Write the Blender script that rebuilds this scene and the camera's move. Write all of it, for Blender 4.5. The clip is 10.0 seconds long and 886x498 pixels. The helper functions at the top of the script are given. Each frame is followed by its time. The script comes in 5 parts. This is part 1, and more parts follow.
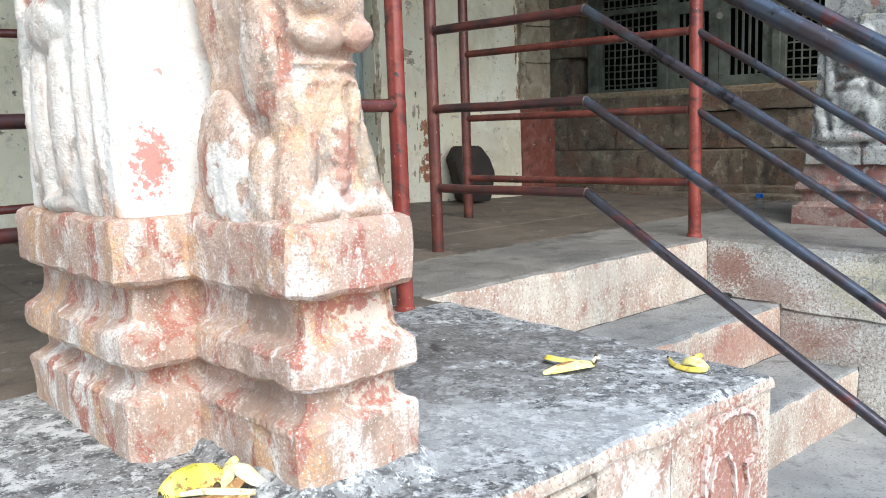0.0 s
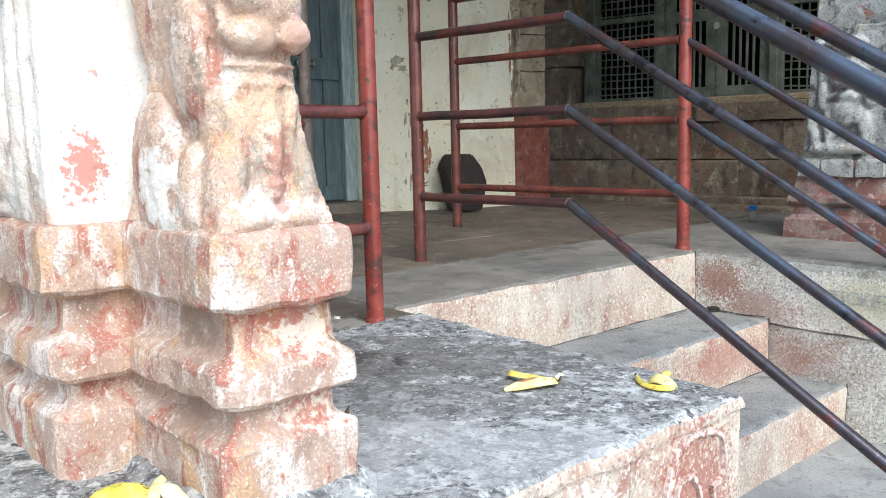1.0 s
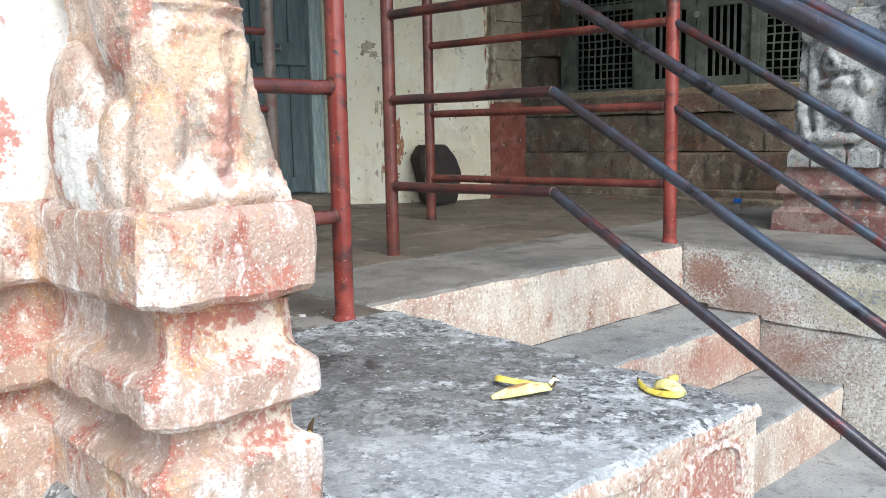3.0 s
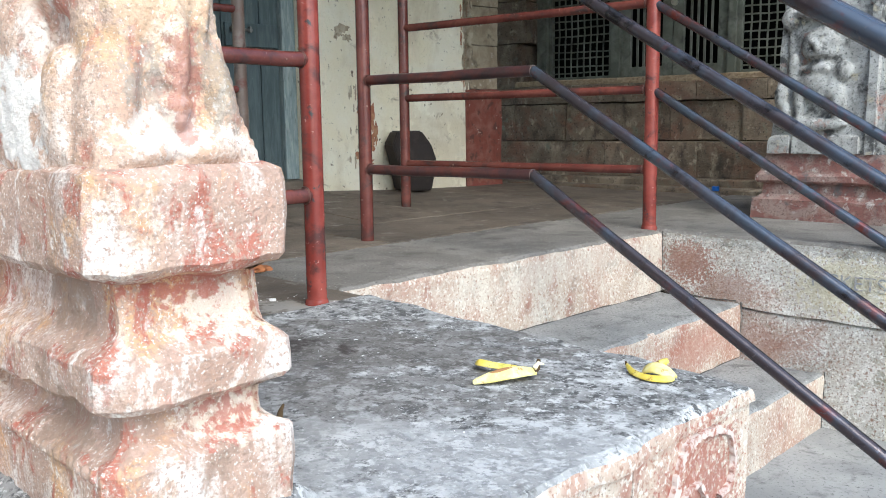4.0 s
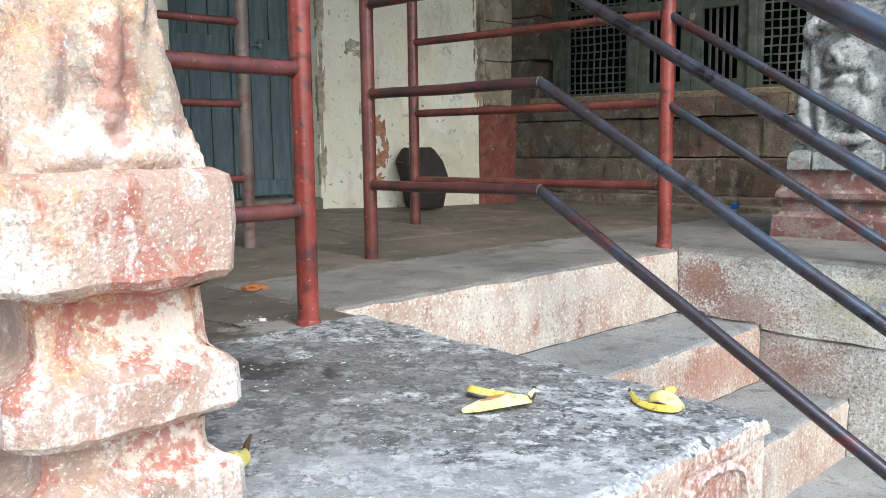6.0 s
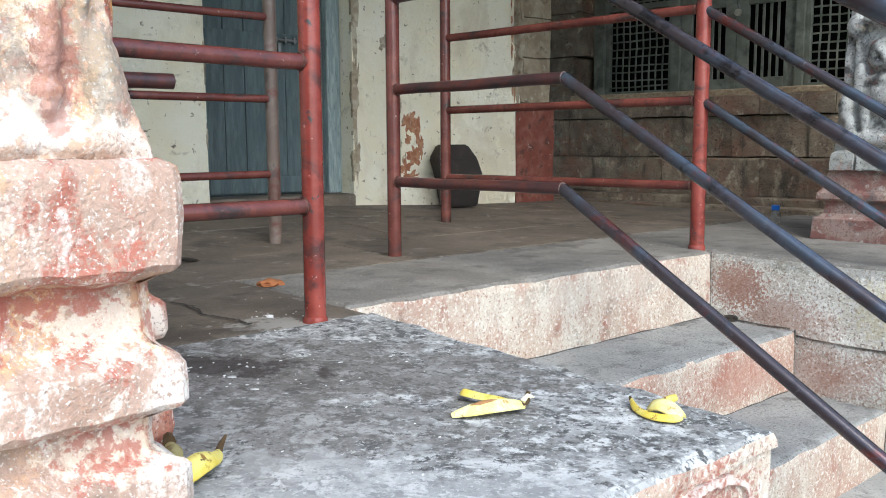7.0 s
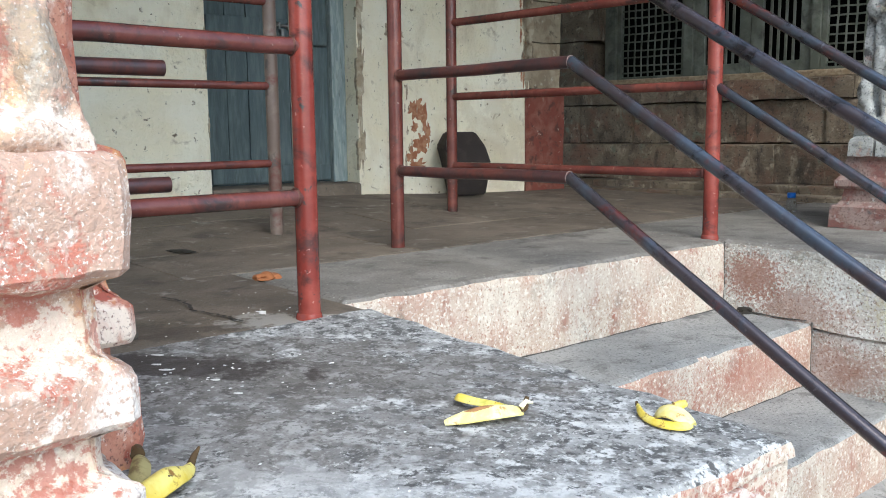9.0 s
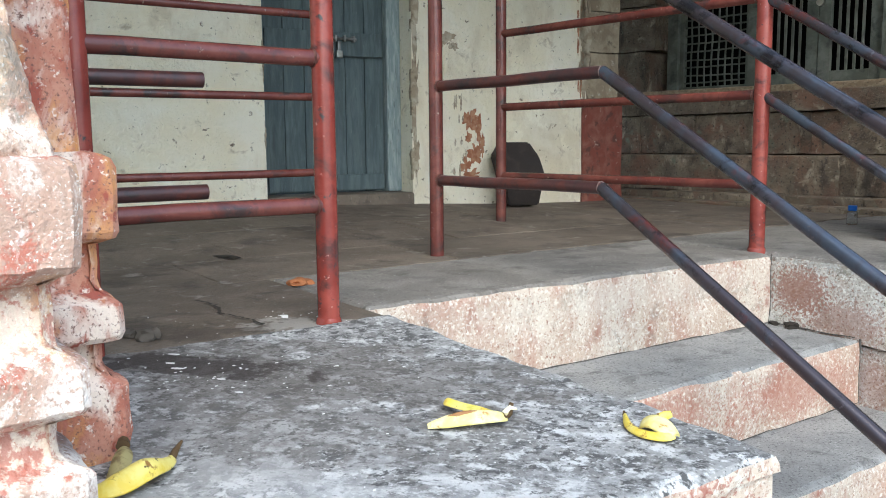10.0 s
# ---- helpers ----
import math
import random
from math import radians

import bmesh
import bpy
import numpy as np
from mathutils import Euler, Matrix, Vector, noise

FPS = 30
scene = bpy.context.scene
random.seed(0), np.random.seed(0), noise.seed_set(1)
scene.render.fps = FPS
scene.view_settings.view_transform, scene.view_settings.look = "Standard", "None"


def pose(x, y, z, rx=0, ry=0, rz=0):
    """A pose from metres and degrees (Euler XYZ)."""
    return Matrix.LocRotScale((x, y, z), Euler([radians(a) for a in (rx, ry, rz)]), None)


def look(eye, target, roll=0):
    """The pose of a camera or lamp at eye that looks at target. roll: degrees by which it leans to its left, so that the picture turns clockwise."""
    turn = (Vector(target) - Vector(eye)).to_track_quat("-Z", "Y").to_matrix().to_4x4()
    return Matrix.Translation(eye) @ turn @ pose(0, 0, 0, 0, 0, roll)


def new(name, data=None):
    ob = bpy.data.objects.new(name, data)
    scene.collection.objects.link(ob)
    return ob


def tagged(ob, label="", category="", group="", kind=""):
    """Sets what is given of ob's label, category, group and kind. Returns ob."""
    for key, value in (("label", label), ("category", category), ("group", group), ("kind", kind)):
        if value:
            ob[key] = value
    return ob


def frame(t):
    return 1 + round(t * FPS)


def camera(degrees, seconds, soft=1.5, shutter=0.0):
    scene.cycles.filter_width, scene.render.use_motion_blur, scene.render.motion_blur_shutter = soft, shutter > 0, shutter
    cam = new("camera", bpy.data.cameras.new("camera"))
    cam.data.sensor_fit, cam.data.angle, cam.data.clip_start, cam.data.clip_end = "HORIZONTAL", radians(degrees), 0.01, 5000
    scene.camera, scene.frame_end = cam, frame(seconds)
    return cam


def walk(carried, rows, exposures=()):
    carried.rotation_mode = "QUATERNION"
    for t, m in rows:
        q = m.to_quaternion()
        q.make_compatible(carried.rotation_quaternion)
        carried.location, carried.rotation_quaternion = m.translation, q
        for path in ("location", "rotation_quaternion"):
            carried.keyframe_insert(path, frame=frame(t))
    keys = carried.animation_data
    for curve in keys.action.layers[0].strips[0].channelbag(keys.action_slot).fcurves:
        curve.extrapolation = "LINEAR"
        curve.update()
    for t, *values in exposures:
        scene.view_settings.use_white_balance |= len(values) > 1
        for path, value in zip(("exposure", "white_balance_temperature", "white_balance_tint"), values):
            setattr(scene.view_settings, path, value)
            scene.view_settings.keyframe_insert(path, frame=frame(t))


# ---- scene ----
cam = camera(54.6, 10.0, soft=1.0)
PATH = [
    (0, (0.047, 0.015, 0.545), (-0.092, 1.99, 0.263), -2.0),
    (0.5, (0.098, 0.055, 0.546), (-0.039, 2.031, 0.27), -1.9),
    (1, (0.143, 0.084, 0.54), (-0.009, 2.061, 0.277), -1.4),
    (1.5, (0.176, 0.112, 0.535), (-0.003, 2.086, 0.274), -1.5),
    (2, (0.174, 0.157, 0.528), (-0.002, 2.132, 0.266), -1.6),
    (2.5, (0.14, 0.236, 0.514), (0.003, 2.214, 0.251), -1.5),
    (4, (0.094, 0.395, 0.451), (0.074, 2.375, 0.163), -0.7),
    (4.5, (0.105, 0.418, 0.438), (0.081, 2.4, 0.169), -0.9),
    (5, (0.11, 0.436, 0.434), (0.083, 2.421, 0.192), -1.2),
    (5.5, (0.114, 0.463, 0.434), (0.084, 2.448, 0.191), -1.0),
    (6.8, (0.23, 0.555, 0.426), (0.065, 2.533, 0.182), -0.4),
    (7, (0.239, 0.559, 0.425), (0.058, 2.535, 0.179), -0.3),
    (7.5, (0.243, 0.591, 0.422), (0.044, 2.564, 0.164), -0.5),
    (8, (0.218, 0.635, 0.423), (0.05, 2.611, 0.164), -0.6),
    (8.5, (0.205, 0.646, 0.428), (0.06, 2.624, 0.165), -0.4),
    (9, (0.262, 0.655, 0.426), (0.051, 2.625, 0.151), -0.6),
    (9.5, (0.352, 0.648, 0.426), (0.037, 2.605, 0.163), -0.7),
    (10, (0.4, 0.65, 0.422), (0.015, 2.597, 0.173), -0.5),
]
walk(cam, [(t, look(eye, target, roll)) for t, eye, target, roll in PATH], exposures=[(0, 1.42, 6120, 2), (10, 1.42, 6120, 2)])

# ---- light ----
world = bpy.data.worlds.new("sky")
scene.world = world
world.use_nodes = True
wn = world.node_tree
sky = wn.nodes.new("ShaderNodeTexSky")
sky.sky_type = "NISHITA"
sky.sun_disc = False
sky.sun_elevation, sky.sun_rotation = radians(46), radians(156)
sky.air_density, sky.dust_density = 1.0, 1.5
wn.nodes["Background"].inputs[1].default_value = 0.15
wn.links.new(sky.outputs[0], wn.nodes["Background"].inputs[0])
sun = new("sun", bpy.data.lights.new("sun", "SUN"))
sun.data.energy, sun.data.angle, sun.data.color = 1.1, radians(45), (1.0, 0.98, 0.96)
sun.matrix_world = look((1.9, -3.6, 5.4), (-0.3, 1.3, 0.3))

# ---- axes of the stair pavilion: A along the steps, B down the stairs ----
ANG = radians(46)
U, V = Vector((math.cos(ANG), math.sin(ANG), 0)), Vector((math.sin(ANG), -math.cos(ANG), 0))


def ab(a, b, z=0.0):
    """A point from its distances along the two axes and its height."""
    return U * a + V * b + Vector((0, 0, z))


# ---- materials ----
def material(name, base, layers=(), rough=0.85, bump=(), metal=0.0, vary=0.0, spec=0.3, stretch=(1, 1, 1), spots=()):
    """layers: colour, scale, lo, hi, detail, distortion. A seventh number draws a layer out into vertical runs. bump: scale, strength, detail. spots: colour, centre, radii, strength, raggedness."""
    m = bpy.data.materials.new(name)
    m.use_nodes = True
    nt = m.node_tree
    p = nt.nodes["Principled BSDF"]
    p.inputs["Roughness"].default_value = rough
    p.inputs["Metallic"].default_value = metal
    p.inputs["Specular IOR Level"].default_value = spec
    geo = nt.nodes.new("ShaderNodeNewGeometry")
    mapping = nt.nodes.new("ShaderNodeMapping")
    mapping.inputs["Scale"].default_value = stretch
    nt.links.new(geo.outputs["Position"], mapping.inputs[0])
    where = mapping.outputs[0]
    col = nt.nodes.new("ShaderNodeRGB")
    col.outputs[0].default_value = (*base, 1)
    out = col.outputs[0]
    for i, (c, scale, lo, hi, detail, distort, *drip) in enumerate(layers):
        off = nt.nodes.new("ShaderNodeVectorMath")
        off.operation = "ADD"
        off.inputs[1].default_value = (3.7 * i + 1.3, 5.1 * i, 2.9 * i)
        source = where
        if drip:
            run = nt.nodes.new("ShaderNodeMapping")
            run.inputs["Scale"].default_value = (1, 1, drip[0])
            nt.links.new(where, run.inputs[0])
            source = run.outputs[0]
        nt.links.new(source, off.inputs[0])
        n = nt.nodes.new("ShaderNodeTexNoise")
        n.inputs["Scale"].default_value = scale
        n.inputs["Detail"].default_value = detail
        n.inputs["Roughness"].default_value = 0.62
        n.inputs["Distortion"].default_value = distort
        nt.links.new(off.outputs[0], n.inputs["Vector"])
        r = nt.nodes.new("ShaderNodeMapRange")
        r.inputs[1].default_value, r.inputs[2].default_value = lo, hi
        nt.links.new(n.outputs[0], r.inputs[0])
        mix = nt.nodes.new("ShaderNodeMix")
        mix.data_type = "RGBA"
        nt.links.new(r.outputs[0], mix.inputs[0])
        nt.links.new(out, mix.inputs[6])
        mix.inputs[7].default_value = (*c, 1)
        out = mix.outputs[2]
    for c, centre, radii, strength, ragged in spots:
        off = nt.nodes.new("ShaderNodeVectorMath")
        off.operation = "SUBTRACT"
        off.inputs[1].default_value = tuple(centre)
        nt.links.new(geo.outputs["Position"], off.inputs[0])
        div = nt.nodes.new("ShaderNodeVectorMath")
        div.operation = "DIVIDE"
        div.inputs[1].default_value = radii
        nt.links.new(off.outputs[0], div.inputs[0])
        ln = nt.nodes.new("ShaderNodeVectorMath")
        ln.operation = "LENGTH"
        nt.links.new(div.outputs[0], ln.inputs[0])
        n = nt.nodes.new("ShaderNodeTexNoise")
        n.inputs["Scale"].default_value = ragged
        n.inputs["Detail"].default_value = 8
        n.inputs["Roughness"].default_value = 0.65
        nt.links.new(geo.outputs["Position"], n.inputs["Vector"])
        ad = nt.nodes.new("ShaderNodeMath")
        ad.operation = "MULTIPLY_ADD"
        ad.inputs[1].default_value = 4.0
        nt.links.new(n.outputs[0], ad.inputs[0])
        nt.links.new(ln.outputs["Value"], ad.inputs[2])
        r = nt.nodes.new("ShaderNodeMapRange")
        r.inputs[1].default_value, r.inputs[2].default_value, r.inputs[3].default_value, r.inputs[4].default_value = 2.75, 3.05, strength, 0.0
        nt.links.new(ad.outputs[0], r.inputs[0])
        mix = nt.nodes.new("ShaderNodeMix")
        mix.data_type = "RGBA"
        nt.links.new(r.outputs[0], mix.inputs[0])
        nt.links.new(out, mix.inputs[6])
        mix.inputs[7].default_value = (*c, 1)
        out = mix.outputs[2]
    if vary:
        info = nt.nodes.new("ShaderNodeObjectInfo")
        r = nt.nodes.new("ShaderNodeMapRange")
        r.inputs[3].default_value, r.inputs[4].default_value = 1 - vary, 1 + vary
        nt.links.new(info.outputs["Random"], r.inputs[0])
        hsv = nt.nodes.new("ShaderNodeHueSaturation")
        nt.links.new(r.outputs[0], hsv.inputs["Value"])
        nt.links.new(out, hsv.inputs["Color"])
        out = hsv.outputs[0]
    nt.links.new(out, p.inputs["Base Color"])
    last = None
    for scale, strength, detail in bump:
        n = nt.nodes.new("ShaderNodeTexNoise")
        n.inputs["Scale"].default_value = scale
        n.inputs["Detail"].default_value = detail
        n.inputs["Roughness"].default_value = 0.65
        nt.links.new(where, n.inputs["Vector"])
        b = nt.nodes.new("ShaderNodeBump")
        b.inputs["Strength"].default_value = strength
        b.inputs["Distance"].default_value = 0.35 / scale
        nt.links.new(n.outputs[0], b.inputs["Height"])
        if last:
            nt.links.new(last, b.inputs["Normal"])
        last = b.outputs[0]
    if last:
        nt.links.new(last, p.inputs["Normal"])
    return m


def plain(name, colour, rough=0.6, metal=0.0):
    return material(name, colour, [(tuple(0.75 * c for c in colour), 30, 0.4, 0.7, 4, 0)], rough, [(60, 0.15, 4)], metal)


PILLAR = material("whitewashed_granite", (0.53, 0.37, 0.29), [
    ((0.43, 0.27, 0.20), 6, 0.42, 0.62, 14, 0.3, 0.5),
    ((0.79, 0.71, 0.645), 9, 0.51, 0.62, 15, 0.4, 0.45),
    ((0.60, 0.35, 0.19), 11, 0.52, 0.63, 14, 0.4, 0.5),
    ((0.42, 0.155, 0.11), 18, 0.54, 0.60, 15, 0.5, 0.6),
    ((0.28, 0.195, 0.145), 17, 0.57, 0.69, 14, 0.4, 0.25),
    ((0.80, 0.73, 0.665), 38, 0.57, 0.68, 13, 0.3, 0.6),
    ((0.40, 0.27, 0.21), 190, 0.47, 0.64, 6, 0.0),
    ((0.80, 0.74, 0.67), 240, 0.57, 0.68, 5, 0.0)], 0.9, [(220, 0.9, 3), (55, 0.6, 6), (12, 0.35, 4)],
    spots=[((0.80, 0.70, 0.58), ab(0.87, -1.02, 0.25), (0.09, 0.07, 0.035), 0.6, 48), ((0.80, 0.69, 0.56), ab(0.88, -1.02, 0.128), (0.09, 0.07, 0.03), 0.6, 48), ((0.40, 0.12, 0.085), ab(0.82, -1.02, 0.275), (0.09, 0.07, 0.022), 0.8, 65), ((0.40, 0.12, 0.085), ab(0.90, -1.02, 0.25), (0.03, 0.07, 0.03), 0.7, 75), ((0.40, 0.12, 0.085), ab(0.83, -1.02, 0.13), (0.04, 0.07, 0.03), 0.75, 75),
           # these two spots paint shade into both recesses of the plinth's left side
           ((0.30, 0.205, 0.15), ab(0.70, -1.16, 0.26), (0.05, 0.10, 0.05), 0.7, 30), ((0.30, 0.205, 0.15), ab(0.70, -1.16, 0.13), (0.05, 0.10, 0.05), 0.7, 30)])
STATUE = material("painted_carving", (0.53, 0.345, 0.25), [
    ((0.63, 0.47, 0.37), 10, 0.42, 0.62, 14, 0.4),
    ((0.57, 0.36, 0.205), 9, 0.51, 0.66, 14, 0.4),
    ((0.79, 0.71, 0.635), 12, 0.53, 0.65, 15, 0.4, 0.6),
    ((0.42, 0.175, 0.125), 19, 0.56, 0.64, 15, 0.4, 0.5),
    ((0.24, 0.19, 0.15), 18, 0.61, 0.71, 13, 0.3, 0.6),
    ((0.36, 0.25, 0.195), 190, 0.50, 0.67, 5, 0.0),
    ((0.80, 0.74, 0.68), 220, 0.58, 0.69, 5, 0.0)], 0.9, [(200, 0.8, 3), (45, 0.7, 6), (20, 0.4, 5)],
    spots=[((0.44, 0.29, 0.21), ab(0.795, -1.05, 0.675), (0.05, 0.06, 0.022), 0.7, 40), ((0.46, 0.26, 0.20), ab(0.872, -1.06, 0.685), (0.03, 0.06, 0.030), 0.7, 40), ((0.58, 0.37, 0.17), ab(0.81, -1.05, 0.575), (0.07, 0.07, 0.06), 0.3, 75), ((0.25, 0.24, 0.20), ab(0.86, -1.05, 0.51), (0.03, 0.05, 0.055), 0.5, 80), ((0.27, 0.255, 0.22), ab(0.775, -1.05, 0.50), (0.02, 0.05, 0.04), 0.5, 80),
           ((0.80, 0.77, 0.72), ab(0.80, -1.05, 0.445), (0.06, 0.06, 0.03), 0.4, 70), ((0.80, 0.75, 0.69), ab(0.69, -1.21, 0.46), (0.05, 0.10, 0.075), 0.8, 30), ((0.56, 0.42, 0.34), ab(0.69, -1.20, 0.70), (0.05, 0.14, 0.16), 0.55, 24), ((0.36, 0.12, 0.09), ab(0.815, -1.05, 0.50), (0.014, 0.05, 0.07), 0.6, 60)])
SHAFT = material("limewashed_shaft", (0.76, 0.70, 0.63), [
    ((0.82, 0.79, 0.75), 6, 0.40, 0.58, 7, 0.3),
    ((0.58, 0.42, 0.33), 10, 0.57, 0.68, 9, 0.5),
    ((0.32, 0.29, 0.27), 16, 0.61, 0.70, 9, 0.3),
    ((0.55, 0.44, 0.36), 160, 0.58, 0.72, 3, 0.0)], 0.88, [(160, 0.35, 3), (35, 0.4, 6)],
    spots=[((0.46, 0.14, 0.10), ab(0.662, -1.392, 0.50), (0.032, 0.034, 0.060), 0.8, 80), ((0.32, 0.085, 0.06), ab(0.690, -1.392, 0.655), (0.011, 0.011, 0.010), 0.6, 110),
           ((0.30, 0.28, 0.26), ab(0.603, -1.62, 0.42), (0.12, 0.12, 0.05), 0.6, 22)])
RELIEF = material("creamy_relief", (0.66, 0.565, 0.495), [
    ((0.78, 0.71, 0.645), 9, 0.44, 0.58, 12, 0.3, 0.4),
    ((0.52, 0.36, 0.275), 13, 0.53, 0.63, 13, 0.4, 0.3),
    ((0.40, 0.33, 0.28), 26, 0.57, 0.64, 12, 0.4, 0.5),
    ((0.56, 0.28, 0.215), 11, 0.60, 0.66, 12, 0.4, 0.5),
    ((0.80, 0.75, 0.69), 60, 0.57, 0.65, 8, 0.2)], 0.9, [(160, 0.6, 3), (40, 0.7, 6)],
    spots=[((0.33, 0.32, 0.30), ab(0.603, -1.80, 0.74), (0.03, 0.05, 0.05), 0.7, 40), ((0.42, 0.40, 0.37), ab(0.603, -1.62, 0.42), (0.10, 0.12, 0.04), 0.6, 24)])
REDSTONE = material("red_painted_stone", (0.43, 0.15, 0.10), [
    ((0.54, 0.27, 0.19), 10, 0.46, 0.60, 8, 0.5),
    ((0.78, 0.65, 0.55), 14, 0.515, 0.61, 13, 0.5, 0.5),
    ((0.62, 0.30, 0.10), 9, 0.55, 0.64, 10, 0.4, 0.5),
    ((0.36, 0.10, 0.07), 24, 0.57, 0.62, 10, 0.4, 0.5),
    ((0.78, 0.66, 0.57), 90, 0.60, 0.67, 6, 0.0),
    ((0.20, 0.10, 0.08), 190, 0.56, 0.68, 3, 0.0)], 0.88, [(180, 0.6, 3), (40, 0.6, 6)])
SLAB = material("lichened_slab", (0.215, 0.207, 0.198), [
    ((0.33, 0.322, 0.312), 7, 0.43, 0.58, 15, 0.3),
    ((0.10, 0.097, 0.095), 17, 0.52, 0.61, 15, 0.35),
    ((0.56, 0.55, 0.537), 13, 0.54, 0.62, 15, 0.4),
    ((0.56, 0.552, 0.54), 31, 0.55, 0.61, 15, 0.35),
    ((0.085, 0.082, 0.08), 46, 0.54, 0.61, 14, 0.2),
    ((0.50, 0.493, 0.48), 110, 0.55, 0.64, 9, 0.0),
    ((0.075, 0.072, 0.07), 130, 0.56, 0.66, 9, 0.0)], 0.85, [(150, 0.9, 5), (40, 0.6, 6)],
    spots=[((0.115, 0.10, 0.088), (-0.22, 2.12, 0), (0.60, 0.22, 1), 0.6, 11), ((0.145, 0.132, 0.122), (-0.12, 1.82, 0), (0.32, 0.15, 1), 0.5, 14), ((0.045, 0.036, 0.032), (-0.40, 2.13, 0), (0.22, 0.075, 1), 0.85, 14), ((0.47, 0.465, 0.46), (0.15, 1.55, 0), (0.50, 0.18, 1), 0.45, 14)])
RISER = material("red_ochre_riser", (0.50, 0.40, 0.32), [
    ((0.60, 0.525, 0.44), 6, 0.42, 0.60, 13, 0.3, 0.6),
    ((0.42, 0.235, 0.175), 4.5, 0.47, 0.66, 14, 0.4, 0.5),
    ((0.33, 0.145, 0.105), 9, 0.55, 0.70, 14, 0.4, 0.5),
    ((0.29, 0.24, 0.195), 8, 0.57, 0.70, 13, 0.3),
    ((0.70, 0.645, 0.57), 85, 0.52, 0.63, 10, 0.2),
    ((0.33, 0.19, 0.14), 105, 0.55, 0.65, 9, 0.0),
    ((0.20, 0.15, 0.12), 170, 0.58, 0.69, 7, 0.0)], 0.88, [(130, 1.0, 5), (30, 0.6, 6)],
    spots=[((0.36, 0.15, 0.108), ab(2.35, -1.64, -0.37), (0.45, 0.45, 0.10), 0.6, 95), ((0.36, 0.15, 0.108), ab(3.20, -1.64, -0.38), (0.30, 0.30, 0.09), 0.55, 95), ((0.64, 0.58, 0.50), ab(2.9, -2.06, -0.08), (0.7, 0.7, 0.05), 0.3, 70), ((0.30, 0.10, 0.07), ab(3.56, -1.93, -0.14), (0.14, 0.14, 0.10), 0.7, 14), ((0.50, 0.42, 0.19), ab(3.56, -1.32, -0.14), (0.22, 0.22, 0.13), 0.55, 12),
           ((0.30, 0.085, 0.06), ab(1.64, -0.86, -0.30), (0.15, 0.15, 0.25), 0.7, 90), ((0.78, 0.74, 0.69), ab(1.30, -0.86, -0.20), (0.10, 0.10, 0.12), 0.75, 18)])
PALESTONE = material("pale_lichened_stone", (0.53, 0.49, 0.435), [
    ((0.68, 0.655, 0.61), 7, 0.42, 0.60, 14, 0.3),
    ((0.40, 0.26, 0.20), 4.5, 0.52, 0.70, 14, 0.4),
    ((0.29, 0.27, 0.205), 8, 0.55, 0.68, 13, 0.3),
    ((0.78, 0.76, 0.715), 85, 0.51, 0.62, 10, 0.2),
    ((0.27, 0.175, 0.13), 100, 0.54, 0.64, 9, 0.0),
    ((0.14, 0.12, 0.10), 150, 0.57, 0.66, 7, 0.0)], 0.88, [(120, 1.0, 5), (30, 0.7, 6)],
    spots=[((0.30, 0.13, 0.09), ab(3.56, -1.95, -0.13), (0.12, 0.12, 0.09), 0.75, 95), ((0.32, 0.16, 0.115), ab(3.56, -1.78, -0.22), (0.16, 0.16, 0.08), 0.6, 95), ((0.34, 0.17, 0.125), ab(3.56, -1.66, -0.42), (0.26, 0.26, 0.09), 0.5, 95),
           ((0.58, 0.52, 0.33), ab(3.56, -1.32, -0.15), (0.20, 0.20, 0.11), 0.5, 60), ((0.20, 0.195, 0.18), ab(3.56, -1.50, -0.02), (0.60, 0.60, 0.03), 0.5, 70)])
STEPTOP = material("worn_step", (0.25, 0.245, 0.237), [
    ((0.33, 0.32, 0.305), 5, 0.42, 0.62, 9, 0.3),
    ((0.14, 0.135, 0.13), 9, 0.54, 0.68, 9, 0.3),
    ((0.10, 0.095, 0.09), 130, 0.53, 0.68, 4, 0.0),
    ((0.45, 0.44, 0.42), 110, 0.60, 0.70, 4, 0.0)], 0.85, [(160, 0.55, 4), (35, 0.35, 6)])
FLOOR = material("porch_paving", (0.132, 0.104, 0.080), [
    ((0.185, 0.148, 0.116), 3.5, 0.42, 0.60, 9, 0.3),
    ((0.085, 0.067, 0.054), 6, 0.52, 0.66, 11, 0.4),
    ((0.30, 0.27, 0.24), 10, 0.60, 0.70, 9, 0.4),
    ((0.09, 0.078, 0.068), 90, 0.56, 0.70, 4, 0.0),
    ((0.42, 0.40, 0.37), 80, 0.66, 0.73, 4, 0.0)], 0.7, [(120, 0.45, 4), (22, 0.4, 6)], vary=0.06,
    spots=[((0.40, 0.375, 0.345), (-0.30, 2.52, 0), (0.16, 0.07, 1), 0.6, 16), ((0.07, 0.055, 0.045), (-0.62, 2.40, 0), (0.25, 0.10, 1), 0.6, 12)])
JOINT = plain("grey_joint", (0.10, 0.09, 0.08), 0.95)
DIRT = plain("joint_dirt", (0.07, 0.06, 0.05), 0.95)
GROUND = material("courtyard_paving", (0.29, 0.285, 0.275), [
    ((0.39, 0.38, 0.36), 2.5, 0.42, 0.62, 7, 0.4),
    ((0.15, 0.145, 0.14), 10, 0.54, 0.72, 7, 0.4),
    ((0.11, 0.105, 0.10), 80, 0.56, 0.72, 4, 0.0)], 0.88, [(120, 0.4, 4), (20, 0.3, 6)])
